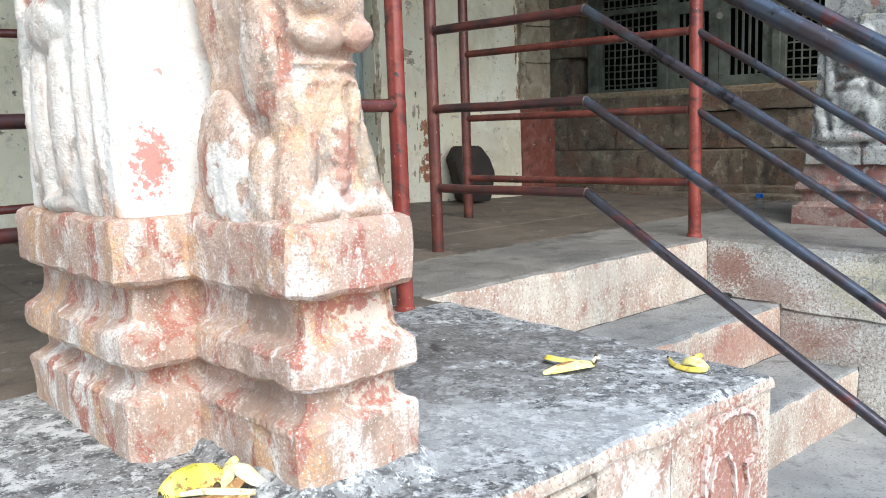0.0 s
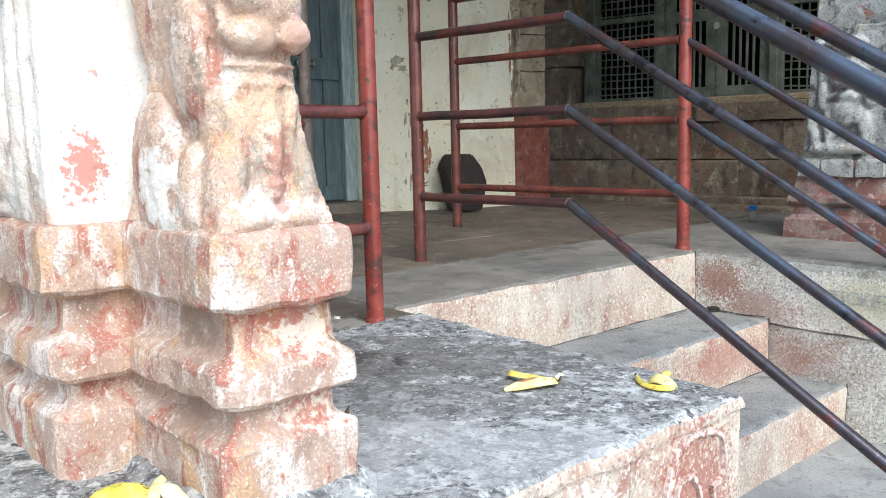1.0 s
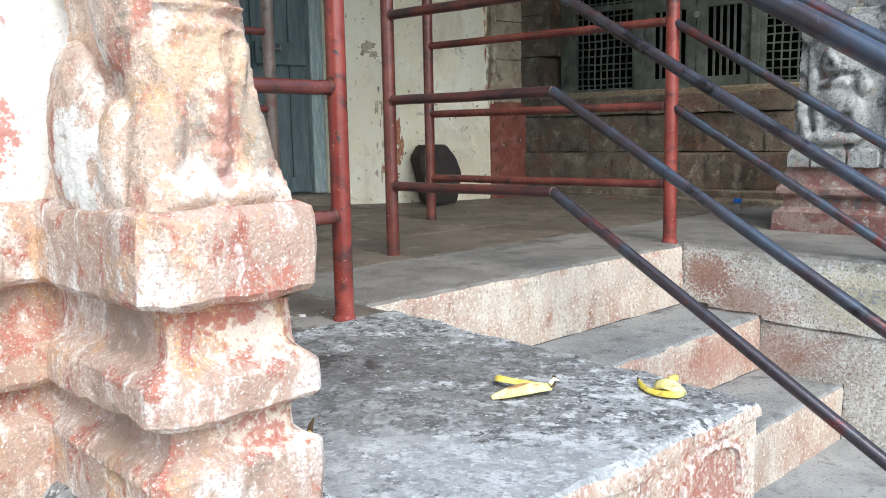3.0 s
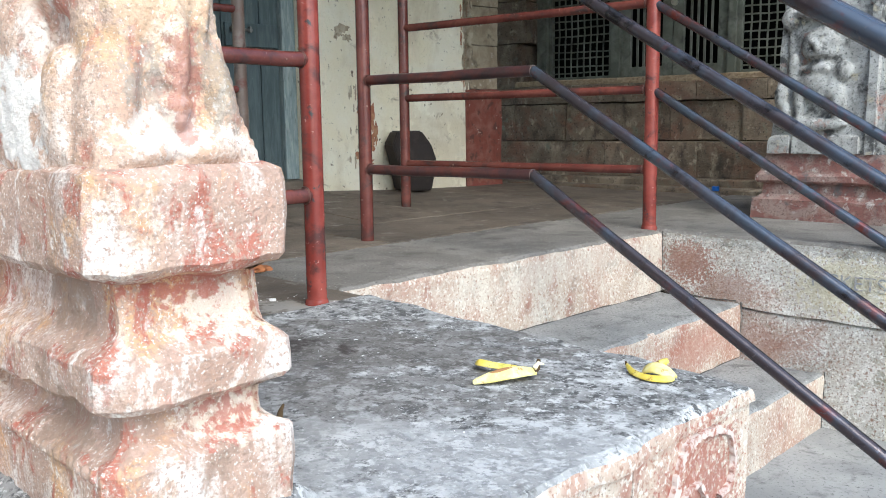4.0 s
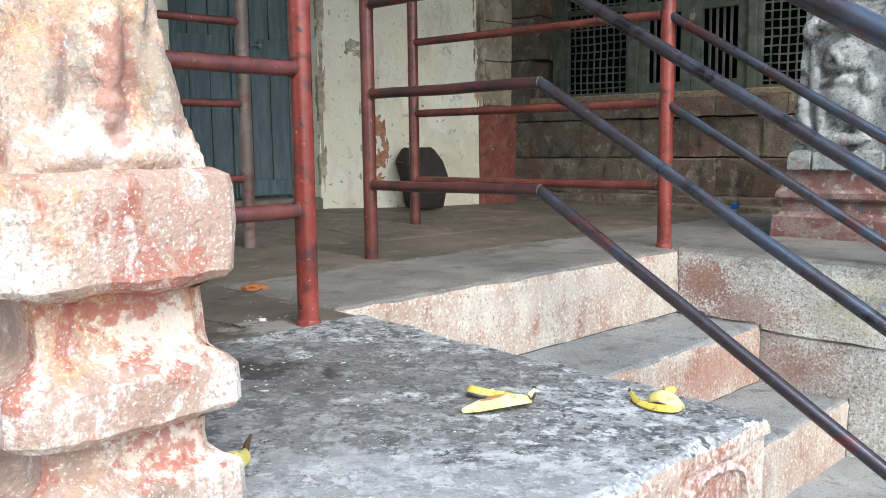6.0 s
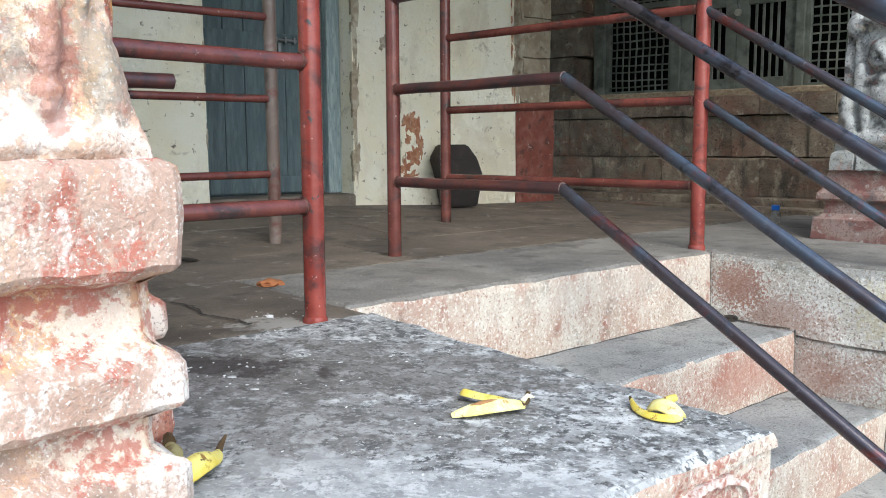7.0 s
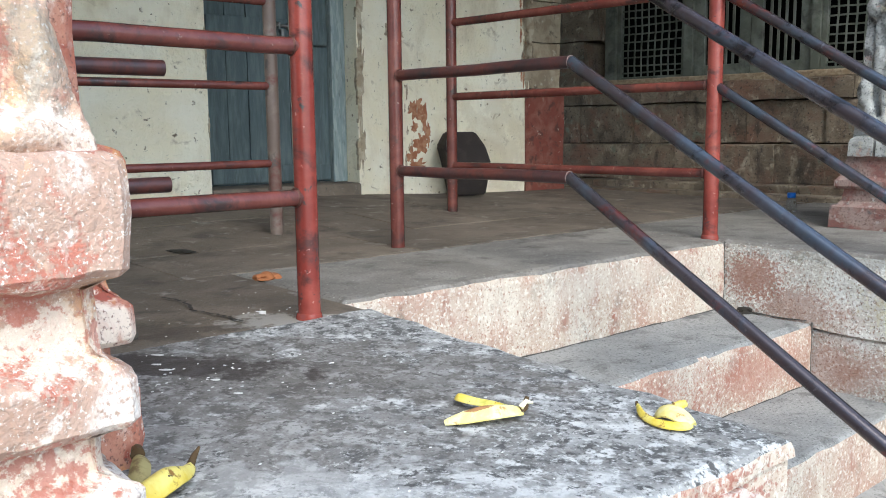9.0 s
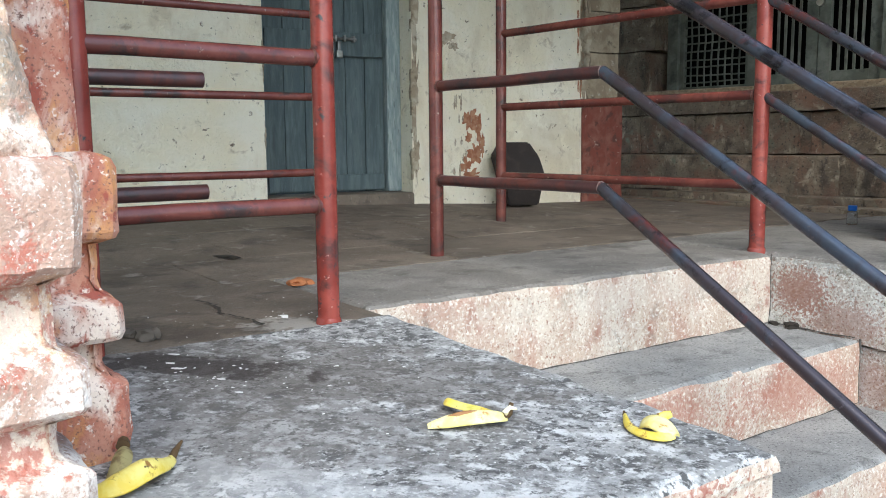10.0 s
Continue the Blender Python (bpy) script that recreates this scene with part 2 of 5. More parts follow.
PLASTER = material("old_limewash", (0.80, 0.715, 0.535), [
    ((0.83, 0.77, 0.63), 2.5, 0.40, 0.60, 8, 0.3),
    ((0.66, 0.57, 0.42), 4, 0.52, 0.68, 11, 0.4, 0.5),
    ((0.44, 0.36, 0.26), 9, 0.61, 0.72, 11, 0.5),
    ((0.20, 0.155, 0.11), 26, 0.63, 0.69, 9, 0.3),
    ((0.16, 0.125, 0.095), 55, 0.68, 0.72, 6, 0.2)], 0.9, [(70, 0.5, 6), (9, 0.8, 6)],
    spots=[((0.45, 0.345, 0.225), (pose(0, 0, 0, 0, 0, 42) @ Vector((4.10, 4.55, 0.30))), (0.30, 0.30, 0.36), 0.22, 9)])
FLAKE = material("bare_red_plaster", (0.32, 0.13, 0.07), [
    ((0.45, 0.24, 0.14), 30, 0.45, 0.6, 5, 0.3)], 0.9, [(80, 0.4, 4)])
REDDADO = material("red_dado", (0.20, 0.058, 0.042), [
    ((0.25, 0.11, 0.08), 12, 0.46, 0.66, 11, 0.5),
    ((0.12, 0.05, 0.04), 18, 0.54, 0.64, 11, 0.4),
    ((0.42, 0.34, 0.27), 24, 0.64, 0.70, 10, 0.5)], 0.9, [(60, 0.3, 5)])
BRICK = material("dark_granite_block", (0.155, 0.118, 0.085), [
    ((0.23, 0.18, 0.13), 6, 0.43, 0.60, 13, 0.4),
    ((0.20, 0.11, 0.075), 3.5, 0.50, 0.64, 12, 0.4),
    ((0.075, 0.059, 0.047), 7, 0.54, 0.66, 13, 0.4, 0.6),
    ((0.38, 0.315, 0.235), 13, 0.57, 0.68, 13, 0.4, 0.6),
    ((0.19, 0.195, 0.145), 9, 0.60, 0.70, 11, 0.4),
    ((0.055, 0.045, 0.037), 70, 0.58, 0.66, 7, 0.0),
    ((0.34, 0.29, 0.23), 95, 0.62, 0.69, 6, 0.0)], 0.85, [(90, 0.9, 5), (18, 0.9, 6)], vary=0.2)
CARVED = material("weathered_grey_carving", (0.32, 0.31, 0.29), [
    ((0.45, 0.44, 0.415), 11, 0.43, 0.58, 13, 0.3),
    ((0.085, 0.083, 0.08), 12, 0.52, 0.62, 13, 0.3),
    ((0.52, 0.505, 0.48), 26, 0.575, 0.65, 12, 0.3),
    ((0.34, 0.16, 0.12), 7, 0.60, 0.68, 10, 0.4),
    ((0.45, 0.40, 0.30), 13, 0.61, 0.69, 10, 0.4),
    ((0.09, 0.09, 0.09), 110, 0.54, 0.68, 5, 0.0)], 0.88, [(130, 0.7, 4), (35, 0.6, 6)])
CARVEBASE = material("red_washed_plinth", (0.22, 0.10, 0.083), [
    ((0.31, 0.22, 0.19), 9, 0.47, 0.58, 11, 0.4),
    ((0.14, 0.12, 0.115), 12, 0.54, 0.64, 11, 0.4),
    ((0.46, 0.41, 0.37), 20, 0.58, 0.66, 11, 0.3),
    ((0.13, 0.08, 0.07), 120, 0.53, 0.68, 5, 0.0)], 0.88, [(110, 0.6, 4), (30, 0.5, 6)])
REDPAINT = material("red_oxide_paint", (0.20, 0.034, 0.026), [
    ((0.285, 0.060, 0.045), 7, 0.42, 0.60, 8, 0.3),
    ((0.085, 0.030, 0.027), 10, 0.54, 0.66, 9, 0.4),
    ((0.05, 0.042, 0.042), 45, 0.62, 0.70, 6, 0.2),
    ((0.42, 0.20, 0.17), 60, 0.67, 0.72, 5, 0.2)], 0.27, [(110, 0.2, 4)], 0.0, spec=0.5)
PIPE = material("rubbed_dark_pipe", (0.072, 0.058, 0.064), [
    # blue-grey paint, its blue also tinting in the sky's sheen
    ((0.080, 0.096, 0.125), 5, 0.45, 0.58, 8, 0.4),
    ((0.16, 0.040, 0.032), 7, 0.56, 0.66, 12, 0.4),
    ((0.025, 0.023, 0.026), 12, 0.57, 0.66, 9, 0.3),
    ((0.13, 0.12, 0.13), 45, 0.63, 0.69, 6, 0.2)], 0.27, [(110, 0.12, 4)], 0.5, spec=0.8)
DARKRED = material("dull_red_pipe", (0.12, 0.032, 0.026), [
    ((0.17, 0.050, 0.038), 8, 0.45, 0.60, 8, 0.4),
    ((0.055, 0.032, 0.030), 9, 0.53, 0.65, 9, 0.4),
    ((0.28, 0.16, 0.13), 50, 0.66, 0.72, 5, 0.2)], 0.27, [(110, 0.2, 4)], 0.0, spec=0.5)
MAROON = material("dark_maroon_pipe", (0.075, 0.034, 0.034), [((0.13, 0.042, 0.034), 8, 0.48, 0.60, 8, 0.4), ((0.035, 0.028, 0.030), 9, 0.53, 0.65, 9, 0.4)], 0.32, [(110, 0.15, 4)], 0.1, spec=0.5)
BROWNPIPE = material("brown_rubbed_pipe", (0.15, 0.105, 0.085), [((0.21, 0.16, 0.135), 8, 0.45, 0.6, 9, 0.3), ((0.13, 0.045, 0.035), 7, 0.53, 0.62, 9, 0.4), ((0.07, 0.055, 0.05), 14, 0.56, 0.66, 9, 0.3)], 0.42, [(110, 0.2, 4)], 0.0, spec=0.5)
WELD = plain("weld_bead", (0.12, 0.05, 0.04), 0.5, 0.4)
SCRATCHED = plain("scratched_weld", (0.24, 0.17, 0.15), 0.6)
OLIVE = material("dull_peel_lining", (0.34, 0.29, 0.13), [((0.18, 0.13, 0.06), 45, 0.45, 0.6, 6, 0.4)], 0.8, [(120, 0.3, 4)])
PORCHEDGE = material("worn_porch_edge", (0.19, 0.170, 0.150), [
    ((0.26, 0.236, 0.21), 4, 0.42, 0.62, 10, 0.3),
    ((0.12, 0.105, 0.092), 7, 0.53, 0.68, 10, 0.3),
    ((0.10, 0.09, 0.08), 120, 0.54, 0.68, 4, 0.0),
    ((0.43, 0.41, 0.38), 100, 0.61, 0.70, 4, 0.0)], 0.82, [(150, 0.55, 4), (30, 0.4, 6)])
TEAL = material("faded_teal_wood", (0.078, 0.103, 0.108), [
    ((0.118, 0.150, 0.154), 6, 0.42, 0.62, 7, 0.4),
    ((0.07, 0.085, 0.09), 9, 0.55, 0.72, 7, 0.4),
    ((0.28, 0.30, 0.29), 30, 0.66, 0.76, 5, 0.2)], 0.7, [(40, 0.3, 5)], stretch=(6, 6, 0.8))
GREYWOOD = material("grey_green_wood", (0.105, 0.112, 0.090), [
    ((0.17, 0.176, 0.150), 7, 0.45, 0.62, 7, 0.4),
    ((0.045, 0.048, 0.045), 10, 0.55, 0.72, 7, 0.4)], 0.75, [(50, 0.3, 5)])
# near-black colour stands in for the darkness behind the screen
BLACK = material("blackened_interior_shade", (0.008, 0.0075, 0.007), [((0.005, 0.005, 0.005), 6, 0.4, 0.6, 4, 0)], 1.0, spec=0.02)
IRON = plain("worn_iron", (0.25, 0.24, 0.23), 0.45, 0.8)
BRASS = plain("steel_padlock", (0.45, 0.43, 0.38), 0.35, 0.9)
BOXWOOD = material("blackened_wood", (0.022, 0.016, 0.014), [((0.04, 0.028, 0.022), 12, 0.5, 0.7, 6, 0.4)], 0.75, [(40, 0.3, 4)])
PEEL = material("banana_skin", (0.66, 0.49, 0.06), [
    ((0.74, 0.63, 0.19), 22, 0.42, 0.60, 6, 0.3),
    ((0.32, 0.34, 0.05), 18, 0.60, 0.70, 5, 0.3),
    ((0.26, 0.13, 0.03), 38, 0.575, 0.62, 7, 0.5),
    ((0.06, 0.03, 0.015), 60, 0.62, 0.67, 6, 0.5)], 0.5, [(120, 0.25, 4)], spec=0.4)
PITH = material("banana_pith", (0.72, 0.62, 0.36), [
    ((0.80, 0.74, 0.55), 40, 0.42, 0.62, 5, 0.3),
    ((0.35, 0.20, 0.08), 50, 0.58, 0.70, 5, 0.5)], 0.7, [(150, 0.2, 4)])
BRUISE = material("bruised_lining", (0.30, 0.15, 0.06), [((0.62, 0.48, 0.20), 60, 0.5, 0.62, 6, 0.4)], 0.7, [(120, 0.2, 4)])
PEELIN = material("peel_lining", (0.74, 0.62, 0.20), [((0.78, 0.70, 0.36), 30, 0.42, 0.6, 6, 0.3), ((0.40, 0.24, 0.08), 45, 0.60, 0.66, 6, 0.5)], 0.6, [(140, 0.2, 4)], spec=0.4)
STEM = plain("dried_stem", (0.09, 0.055, 0.025), 0.8)
SOIL = plain("orange_clod", (0.40, 0.15, 0.06), 0.95)
LEAFDRY = plain("dry_black_leaf", (0.03, 0.025, 0.02), 0.8)
LUMP = plain("dark_clod", (0.10, 0.085, 0.07), 0.95)
SPECK = plain("white_dropping", (0.75, 0.74, 0.72), 0.8)
CAPBLUE = plain("blue_plastic", (0.02, 0.14, 0.55), 0.4)
CHALK = material("faded_chalk", (0.58, 0.48, 0.43), [((0.34, 0.15, 0.11), 60, 0.48, 0.6, 7, 0.3)], 0.95, [(90, 0.4, 4)])
LETTER = material("faded_grey_paint", (0.27, 0.275, 0.29), [((0.55, 0.51, 0.41), 80, 0.46, 0.62, 8, 0.3)], 0.9, [(120, 0.5, 4)])
PLASTERDIRT = material("bare_brown_plaster", (0.34, 0.27, 0.19), [((0.50, 0.43, 0.32), 14, 0.45, 0.6, 7, 0.5), ((0.20, 0.15, 0.10), 22, 0.55, 0.68, 6, 0.4)], 0.92, [(60, 0.5, 5)])
SILLWOOD = material("brown_timber", (0.26, 0.19, 0.12), [((0.36, 0.28, 0.19), 8, 0.45, 0.62, 6, 0.3), ((0.14, 0.10, 0.07), 12, 0.55, 0.7, 6, 0.3)], 0.85, [(50, 0.4, 5)], stretch=(1, 6, 6))
TEALPALE = material("pale_teal_wood", (0.22, 0.27, 0.275), [((0.33, 0.37, 0.36), 10, 0.45, 0.6, 8, 0.3), ((0.12, 0.15, 0.155), 14, 0.55, 0.68, 8, 0.3)], 0.75, [(50, 0.4, 5)], stretch=(6, 6, 0.8))
ENDSTONE = material("brown_limed_stone", (0.27, 0.21, 0.145), [((0.40, 0.33, 0.235), 7, 0.44, 0.58, 9, 0.4), ((0.11, 0.085, 0.06), 9, 0.54, 0.66, 9, 0.4), ((0.50, 0.45, 0.36), 18, 0.60, 0.68, 8, 0.3)], 0.9, [(80, 0.6, 5)], vary=0.1)
CEMENT = material("grey_cement", (0.22, 0.19, 0.155), [((0.31, 0.275, 0.23), 5, 0.42, 0.62, 6, 0.4)], 0.9, [(60, 0.3, 5)])


def glass(name):
    m = bpy.data.materials.new(name)
    m.use_nodes = True
    p = m.node_tree.nodes["Principled BSDF"]
    p.inputs["Base Color"].default_value = (0.9, 0.95, 0.97, 1)
    p.inputs["Roughness"].default_value = 0.08
    p.inputs["Transmission Weight"].default_value = 1.0
    p.inputs["IOR"].default_value = 1.33
    return m


CLEAR = glass("clear_plastic")


# ---- builders ----
def part(name, bm, mat, parent=None, label="", smooth=False):
    """Link a bmesh as one object, under a thing or a part where given."""
    me = bpy.data.meshes.new(name)
    bm.normal_update()
    bm.to_mesh(me)
    bm.free()
    me.materials.append(mat)
    if smooth:
        me.polygons.foreach_set("use_smooth", [True] * len(me.polygons))
        me.set_sharp_from_angle(angle=radians(26))
    ob = new(name, me)
    if parent:
        ob.parent = parent
    if label:
        ob["label"] = label
    return ob


def empty(name, m=None):
    ob = new(name)
    if m is not None:
        ob.matrix_world = m
    return ob


def wobble(p, amp, scale=8.0):
    return Vector((noise.noise(p * scale), noise.noise(p * scale + Vector((7, 3, 1))), noise.noise(p * scale + Vector((2, 9, 5))))) * amp


def dense(outline, step):
    """The outline with points no farther apart than step."""
    pts = []
    for i, p in enumerate(outline):
        q = outline[(i + 1) % len(outline)]
        n = max(1, int((Vector(q) - Vector(p)).length / step))
        pts += [Vector(p).lerp(Vector(q), k / n) for k in range(n)]
    return pts


def inset(outline, d):
    """A right-angled or convex outline (counter-clockwise, 2D) moved inwards by d."""
    n, res = len(outline), []
    for i in range(n):
        p0, p1, p2 = (Vector(outline[(i + k) % n]) for k in (-1, 0, 1))
        e1, e2 = (p1 - p0).normalized(), (p2 - p1).normalized()
        n1, n2 = Vector((-e1.y, e1.x)), Vector((-e2.y, e2.x))
        k = (n1 + n2) / max(0.2, 1 + n1.dot(n2))
        res.append(p1 + k * d)
    return res


def loft(outline, rows, step=0.04, amp=0.0, scale=8.0, cap=True, bottom=True):
    """Stack insets of an outline: rows of (z, inset)."""
    bm = bmesh.new()
    rings = []
    base = [Vector(p) for p in outline]
    counts = [max(1, int((base[(i + 1) % len(base)] - base[i]).length / step)) for i in range(len(base))]
    for z, d in rows:
        ring = inset(base, d)
        vs = []
        for i, p in enumerate(ring):
            q = ring[(i + 1) % len(ring)]
            for k in range(counts[i]):
                w = p.lerp(q, k / counts[i])
                w = Vector((w.x, w.y, z))
                vs.append(bm.verts.new(w + wobble(w, amp, scale) + wobble(w, amp * 0.35, scale * 4)))
        rings.append(vs)
    for r0, r1 in zip(rings, rings[1:]):
        for i in range(len(r0)):
            j = (i + 1) % len(r0)
            bm.faces.new((r0[i], r0[j], r1[j], r1[i]))
    if cap:
        bm.faces.new(rings[-1])
    if bottom:
        bm.faces.new(list(reversed(rings[0])))
    return bm


def stone(outline, z0, z1, r=0.015, step=0.06, amp=0.004, scale=9.0):
    """A worn block: plan outline, bottom, top, rounded top edge."""
    h = z1 - z0
    n = max(1, int(h / max(step, 0.05)))
    rows = [(z0 + (h - r) * k / n, 0) for k in range(n + 1)]
    rows += [(z1 - r * 0.4, r * 0.12), (z1 - r * 0.12, r * 0.42), (z1, r)]
    bm = loft(outline, rows, step, amp, scale)
    count = len(bm.verts) // len(rows)
    bm.verts.ensure_lookup_table()
    for v in bm.verts[-count:]:
        v.co.z = z1
    return bm


def box(x0, x1, y0, y1, z0, z1, bev=0.0):
    bm = bmesh.new()
    bmesh.ops.create_cube(bm, size=1.0, matrix=Matrix.LocRotScale(((x0 + x1) / 2, (y0 + y1) / 2, (z0 + z1) / 2), None, (x1 - x0, y1 - y0, z1 - z0)))
    if bev:
        bmesh.ops.bevel(bm, geom=bm.edges[:], offset=bev, segments=2, affect="EDGES", profile=0.6)
    return bm


def side_material(ob, mat, tip=0.62):
    """The upright faces of a stone take the wash of the course below it."""
    ob.data.materials.append(mat)
    for f in ob.data.polygons:
        if f.normal.z < tip:
            f.material_index = 1
    return ob


def rect(x0, x1, y0, y1):
    return [(x0, y0), (x1, y0), (x1, y1), (x0, y1)]


def rect_ab(a0, a1, b0, b1):
    """Counter-clockwise plan rectangle in the pavilion's axes."""
    return [tuple(ab(a, b).xy) for a, b in ((a0, b0), (a0, b1), (a1, b1), (a1, b0))]


def tube(points, radius, seg=20, close=True):
    """A pipe along points, mitred at its bends."""
    bm = bmesh.new()
    pts = [Vector(p) for p in points]
    rings = []
    for i, p in enumerate(pts):
        d0 = (p - pts[i - 1]).normalized() if i else (pts[1] - p).normalized()
        d1 = (pts[i + 1] - p).normalized() if i + 1 < len(pts) else d0
        t = (d0 + d1).normalized()
        side = t.cross(Vector((0, 0, 1)))
        side = side.normalized() if side.length > 1e-3 else Vector((1, 0, 0))
        up = side.cross(t)
        k = 1 / max(0.5, t.dot(d0))
        rad = radius[i] if isinstance(radius, (list, tuple)) else radius
        rings.append([bm.verts.new(p + side * rad * math.cos(2 * math.pi * j / seg) + up * rad * k * math.sin(2 * math.pi * j / seg)) for j in range(seg)])
    for r0, r1 in zip(rings, rings[1:]):
        for j in range(seg):
            bm.faces.new((r0[j], r0[(j + 1) % seg], r1[(j + 1) % seg], r1[j]))
    if close:
        bm.faces.new(list(reversed(rings[0])))
        bm.faces.new(rings[-1])
    return bm


def spread(p, q, n, sag=0.0):
    """Points along a slightly uneven pipe."""
    p, q = Vector(p), Vector(q)
    return [p.lerp(q, k / n) + Vector((0, 0, sag * noise.noise(p * 3 + Vector((k * 0.7, 0, 0))))) * (0 < k < n) for k in range(n + 1)]


def ring_bead(centre, axis, radius, thick):
    """An uneven bead of weld round a pipe."""
    bm = bmesh.new()
    ax = Vector(axis).normalized()
    s = ax.cross(Vector((0, 0, 1)))
    s = s.normalized() if s.length > 1e-3 else Vector((1, 0, 0))
    w = s.cross(ax)
    rings = []
    for i in range(20):
        t = 2 * math.pi * i / 20
        out = s * math.cos(t) + w * math.sin(t)
        th = thick * (1 + 0.5 * noise.noise(Vector(centre) * 50 + out * 4))
        c = Vector(centre) + out * radius
        rings.append([bm.verts.new(c + out * th * math.cos(2 * math.pi * j / 6) + ax * th * math.sin(2 * math.pi * j / 6)) for j in range(6)])
    for i in range(20):
        r0, r1 = rings[i], rings[(i + 1) % 20]
        for j in range(6):
            bm.faces.new((r0[j], r0[(j + 1) % 6], r1[(j + 1) % 6], r1[j]))
    return bm


# ---- ground, slab and stairs ----
GZ = -0.70
bm = bmesh.new()
bmesh.ops.create_grid(bm, x_segments=2, y_segments=2, size=900, matrix=Matrix.Translation((0, 0, GZ)))
tagged(part("ground", bm, GROUND), "worn grey stone paving of the temple courtyard", "ground", kind="structure")

A_SLAB, A_WALL = 1.815, 3.56
B_TOP, B_SLAB = -2.065, -0.862
B_STEP1, Z_STEP1, B_STEP2, Z_STEP2 = -1.708, -0.264, -1.376, -0.486


def slab_z(x, y):
    """The worn slab falls a little towards its front edge."""
    return 0.006 - 0.0262 * (Vector((x, y, 0)).dot(V) + 1.93)


platform = tagged(empty("platform"), "raised stone platform edge with red-washed faces beside the steps", "platform", kind="structure")
# front slab of the near platform: a grey lichened top on a red-washed base
bm = stone(rect_ab(-3.4, A_SLAB, -1.93, B_SLAB), -0.034, 0.0, 0.022, 0.03, 0.008)
for v in bm.verts:
    v.co.z += slab_z(v.co.x, v.co.y)
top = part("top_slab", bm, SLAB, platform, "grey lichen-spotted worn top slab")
side_material(top, RISER)
part("front_block", stone(rect_ab(-3.4, 1.19, -2.28, B_SLAB - 0.034), GZ - 0.02, -0.036, 0.004, 0.06, 0.008), RISER, platform, "chipped whitewashed front stone")
part("front_block", stone(rect_ab(1.197, 1.415, -2.28, B_SLAB - 0.010), GZ - 0.02, -0.036, 0.004, 0.05, 0.010), RISER, platform, "rough whitewashed front stone")
part("front_block", stone(rect_ab(1.42, A_SLAB - 0.006, -2.28, B_SLAB - 0.008), GZ - 0.02, -0.036, 0.004, 0.05, 0.006), RISER, platform, "red-washed front stone with a white outline")
# a worn roll and a second lip under the moulded stretch of the edge
for z, out, r, mat in ((-0.082, 0.018, 0.016, RISER), (-0.118, 0.026, 0.008, DIRT), (-0.145, 0.020, 0.020, RISER)):
    pts = [ab(-3.4 + 4.585 * k / 60, B_SLAB - out, z) for k in range(61)]
    part("moulding", tube([p + wobble(p, 0.005, 11) for p in pts], [r * (1 + 0.3 * noise.noise(p * 9)) for p in pts], 8), mat, platform, smooth=True)


def stroke(points, width, seed):
    """A ragged band of old paint on the red front stone, 2 mm proud."""
    pts = [Vector(p) for p in points]
    fine = [pts[i].lerp(pts[i + 1], k / 10) for i in range(len(pts) - 1) for k in range(10)] + [pts[-1]]
    bm = bmesh.new()
    rows = []
    for i, p in enumerate(fine):
        d = (fine[min(i + 1, len(fine) - 1)] - fine[max(0, i - 1)]).normalized()
        side = Vector((-d.y, d.x))
        w = [width * (0.45 + 1.1 * abs(noise.noise(Vector((p.x * 45, p.y * 45, seed + k))))) for k in (0, 5)]
        edge = [p + side * w[0], p - side * w[1]]
        rows.append([bm.verts.new(ab(e.x, B_SLAB + off, e.y)) for e, off in ((edge[0], -0.014), (edge[0], 0.001), (edge[1], 0.001), (edge[1], -0.014))])
    for r0, r1 in zip(rows, rows[1:]):
        for k in range(3):
            bm.faces.new((r0[k], r0[k + 1], r1[k + 1], r1[k]))
    part("painted_stroke", bm, CHALK, platform, "faded chalk-white outline")


stroke([(1.545, -0.42), (1.535, -0.27), (1.538, -0.18), (1.556, -0.10), (1.585, -0.075), (1.632, -0.066), (1.69, -0.075)], 0.011, 1.0)
stroke([(1.69, -0.075), (1.735, -0.095), (1.752, -0.14), (1.742, -0.19), (1.70, -0.20)], 0.006, 2.0)
stroke([(1.556, -0.30), (1.560, -0.20), (1.580, -0.155), (1.625, -0.15), (1.652, -0.19), (1.662, -0.26), (1.655, -0.36)], 0.006, 3.0)
stroke([(1.70, -0.20), (1.715, -0.25), (1.70, -0.31), (1.735, -0.36)], 0.005, 4.0)

stairs = tagged(empty("stairs"), "three worn stone steps with red-washed risers", "stairs", kind="structure")
for z, b, zr in ((Z_STEP1, B_STEP1, -0.52), (Z_STEP2, B_STEP2, GZ - 0.02)):
    side_material(part("step", stone(rect_ab(A_SLAB + 0.004, A_WALL - 0.006, B_TOP - 0.3, b), zr, z, 0.026, 0.045, 0.007), STEPTOP, stairs, "worn grey step with a red-washed pitted riser"), RISER)
side_material(part("step", stone(rect_ab(A_SLAB + 0.004, A_WALL - 0.006, B_TOP - 0.6, B_TOP), GZ, 0.0, 0.034, 0.045, 0.008), PORCHEDGE, stairs, "worn grey porch edge over a tan and red riser"), RISER)


def seam(p, q, r, parent):
    """An open joint between two stones, wandering a little."""
    pts = [Vector(p).lerp(Vector(q), k / 24) for k in range(25)]
    part("joint", tube([x + wobble(x, 0.006, 9) for x in pts], [0.65 * r * (0.35 + abs(noise.noise(x * 18))) for x in pts], 6), JOINT, parent, "dark open joint")


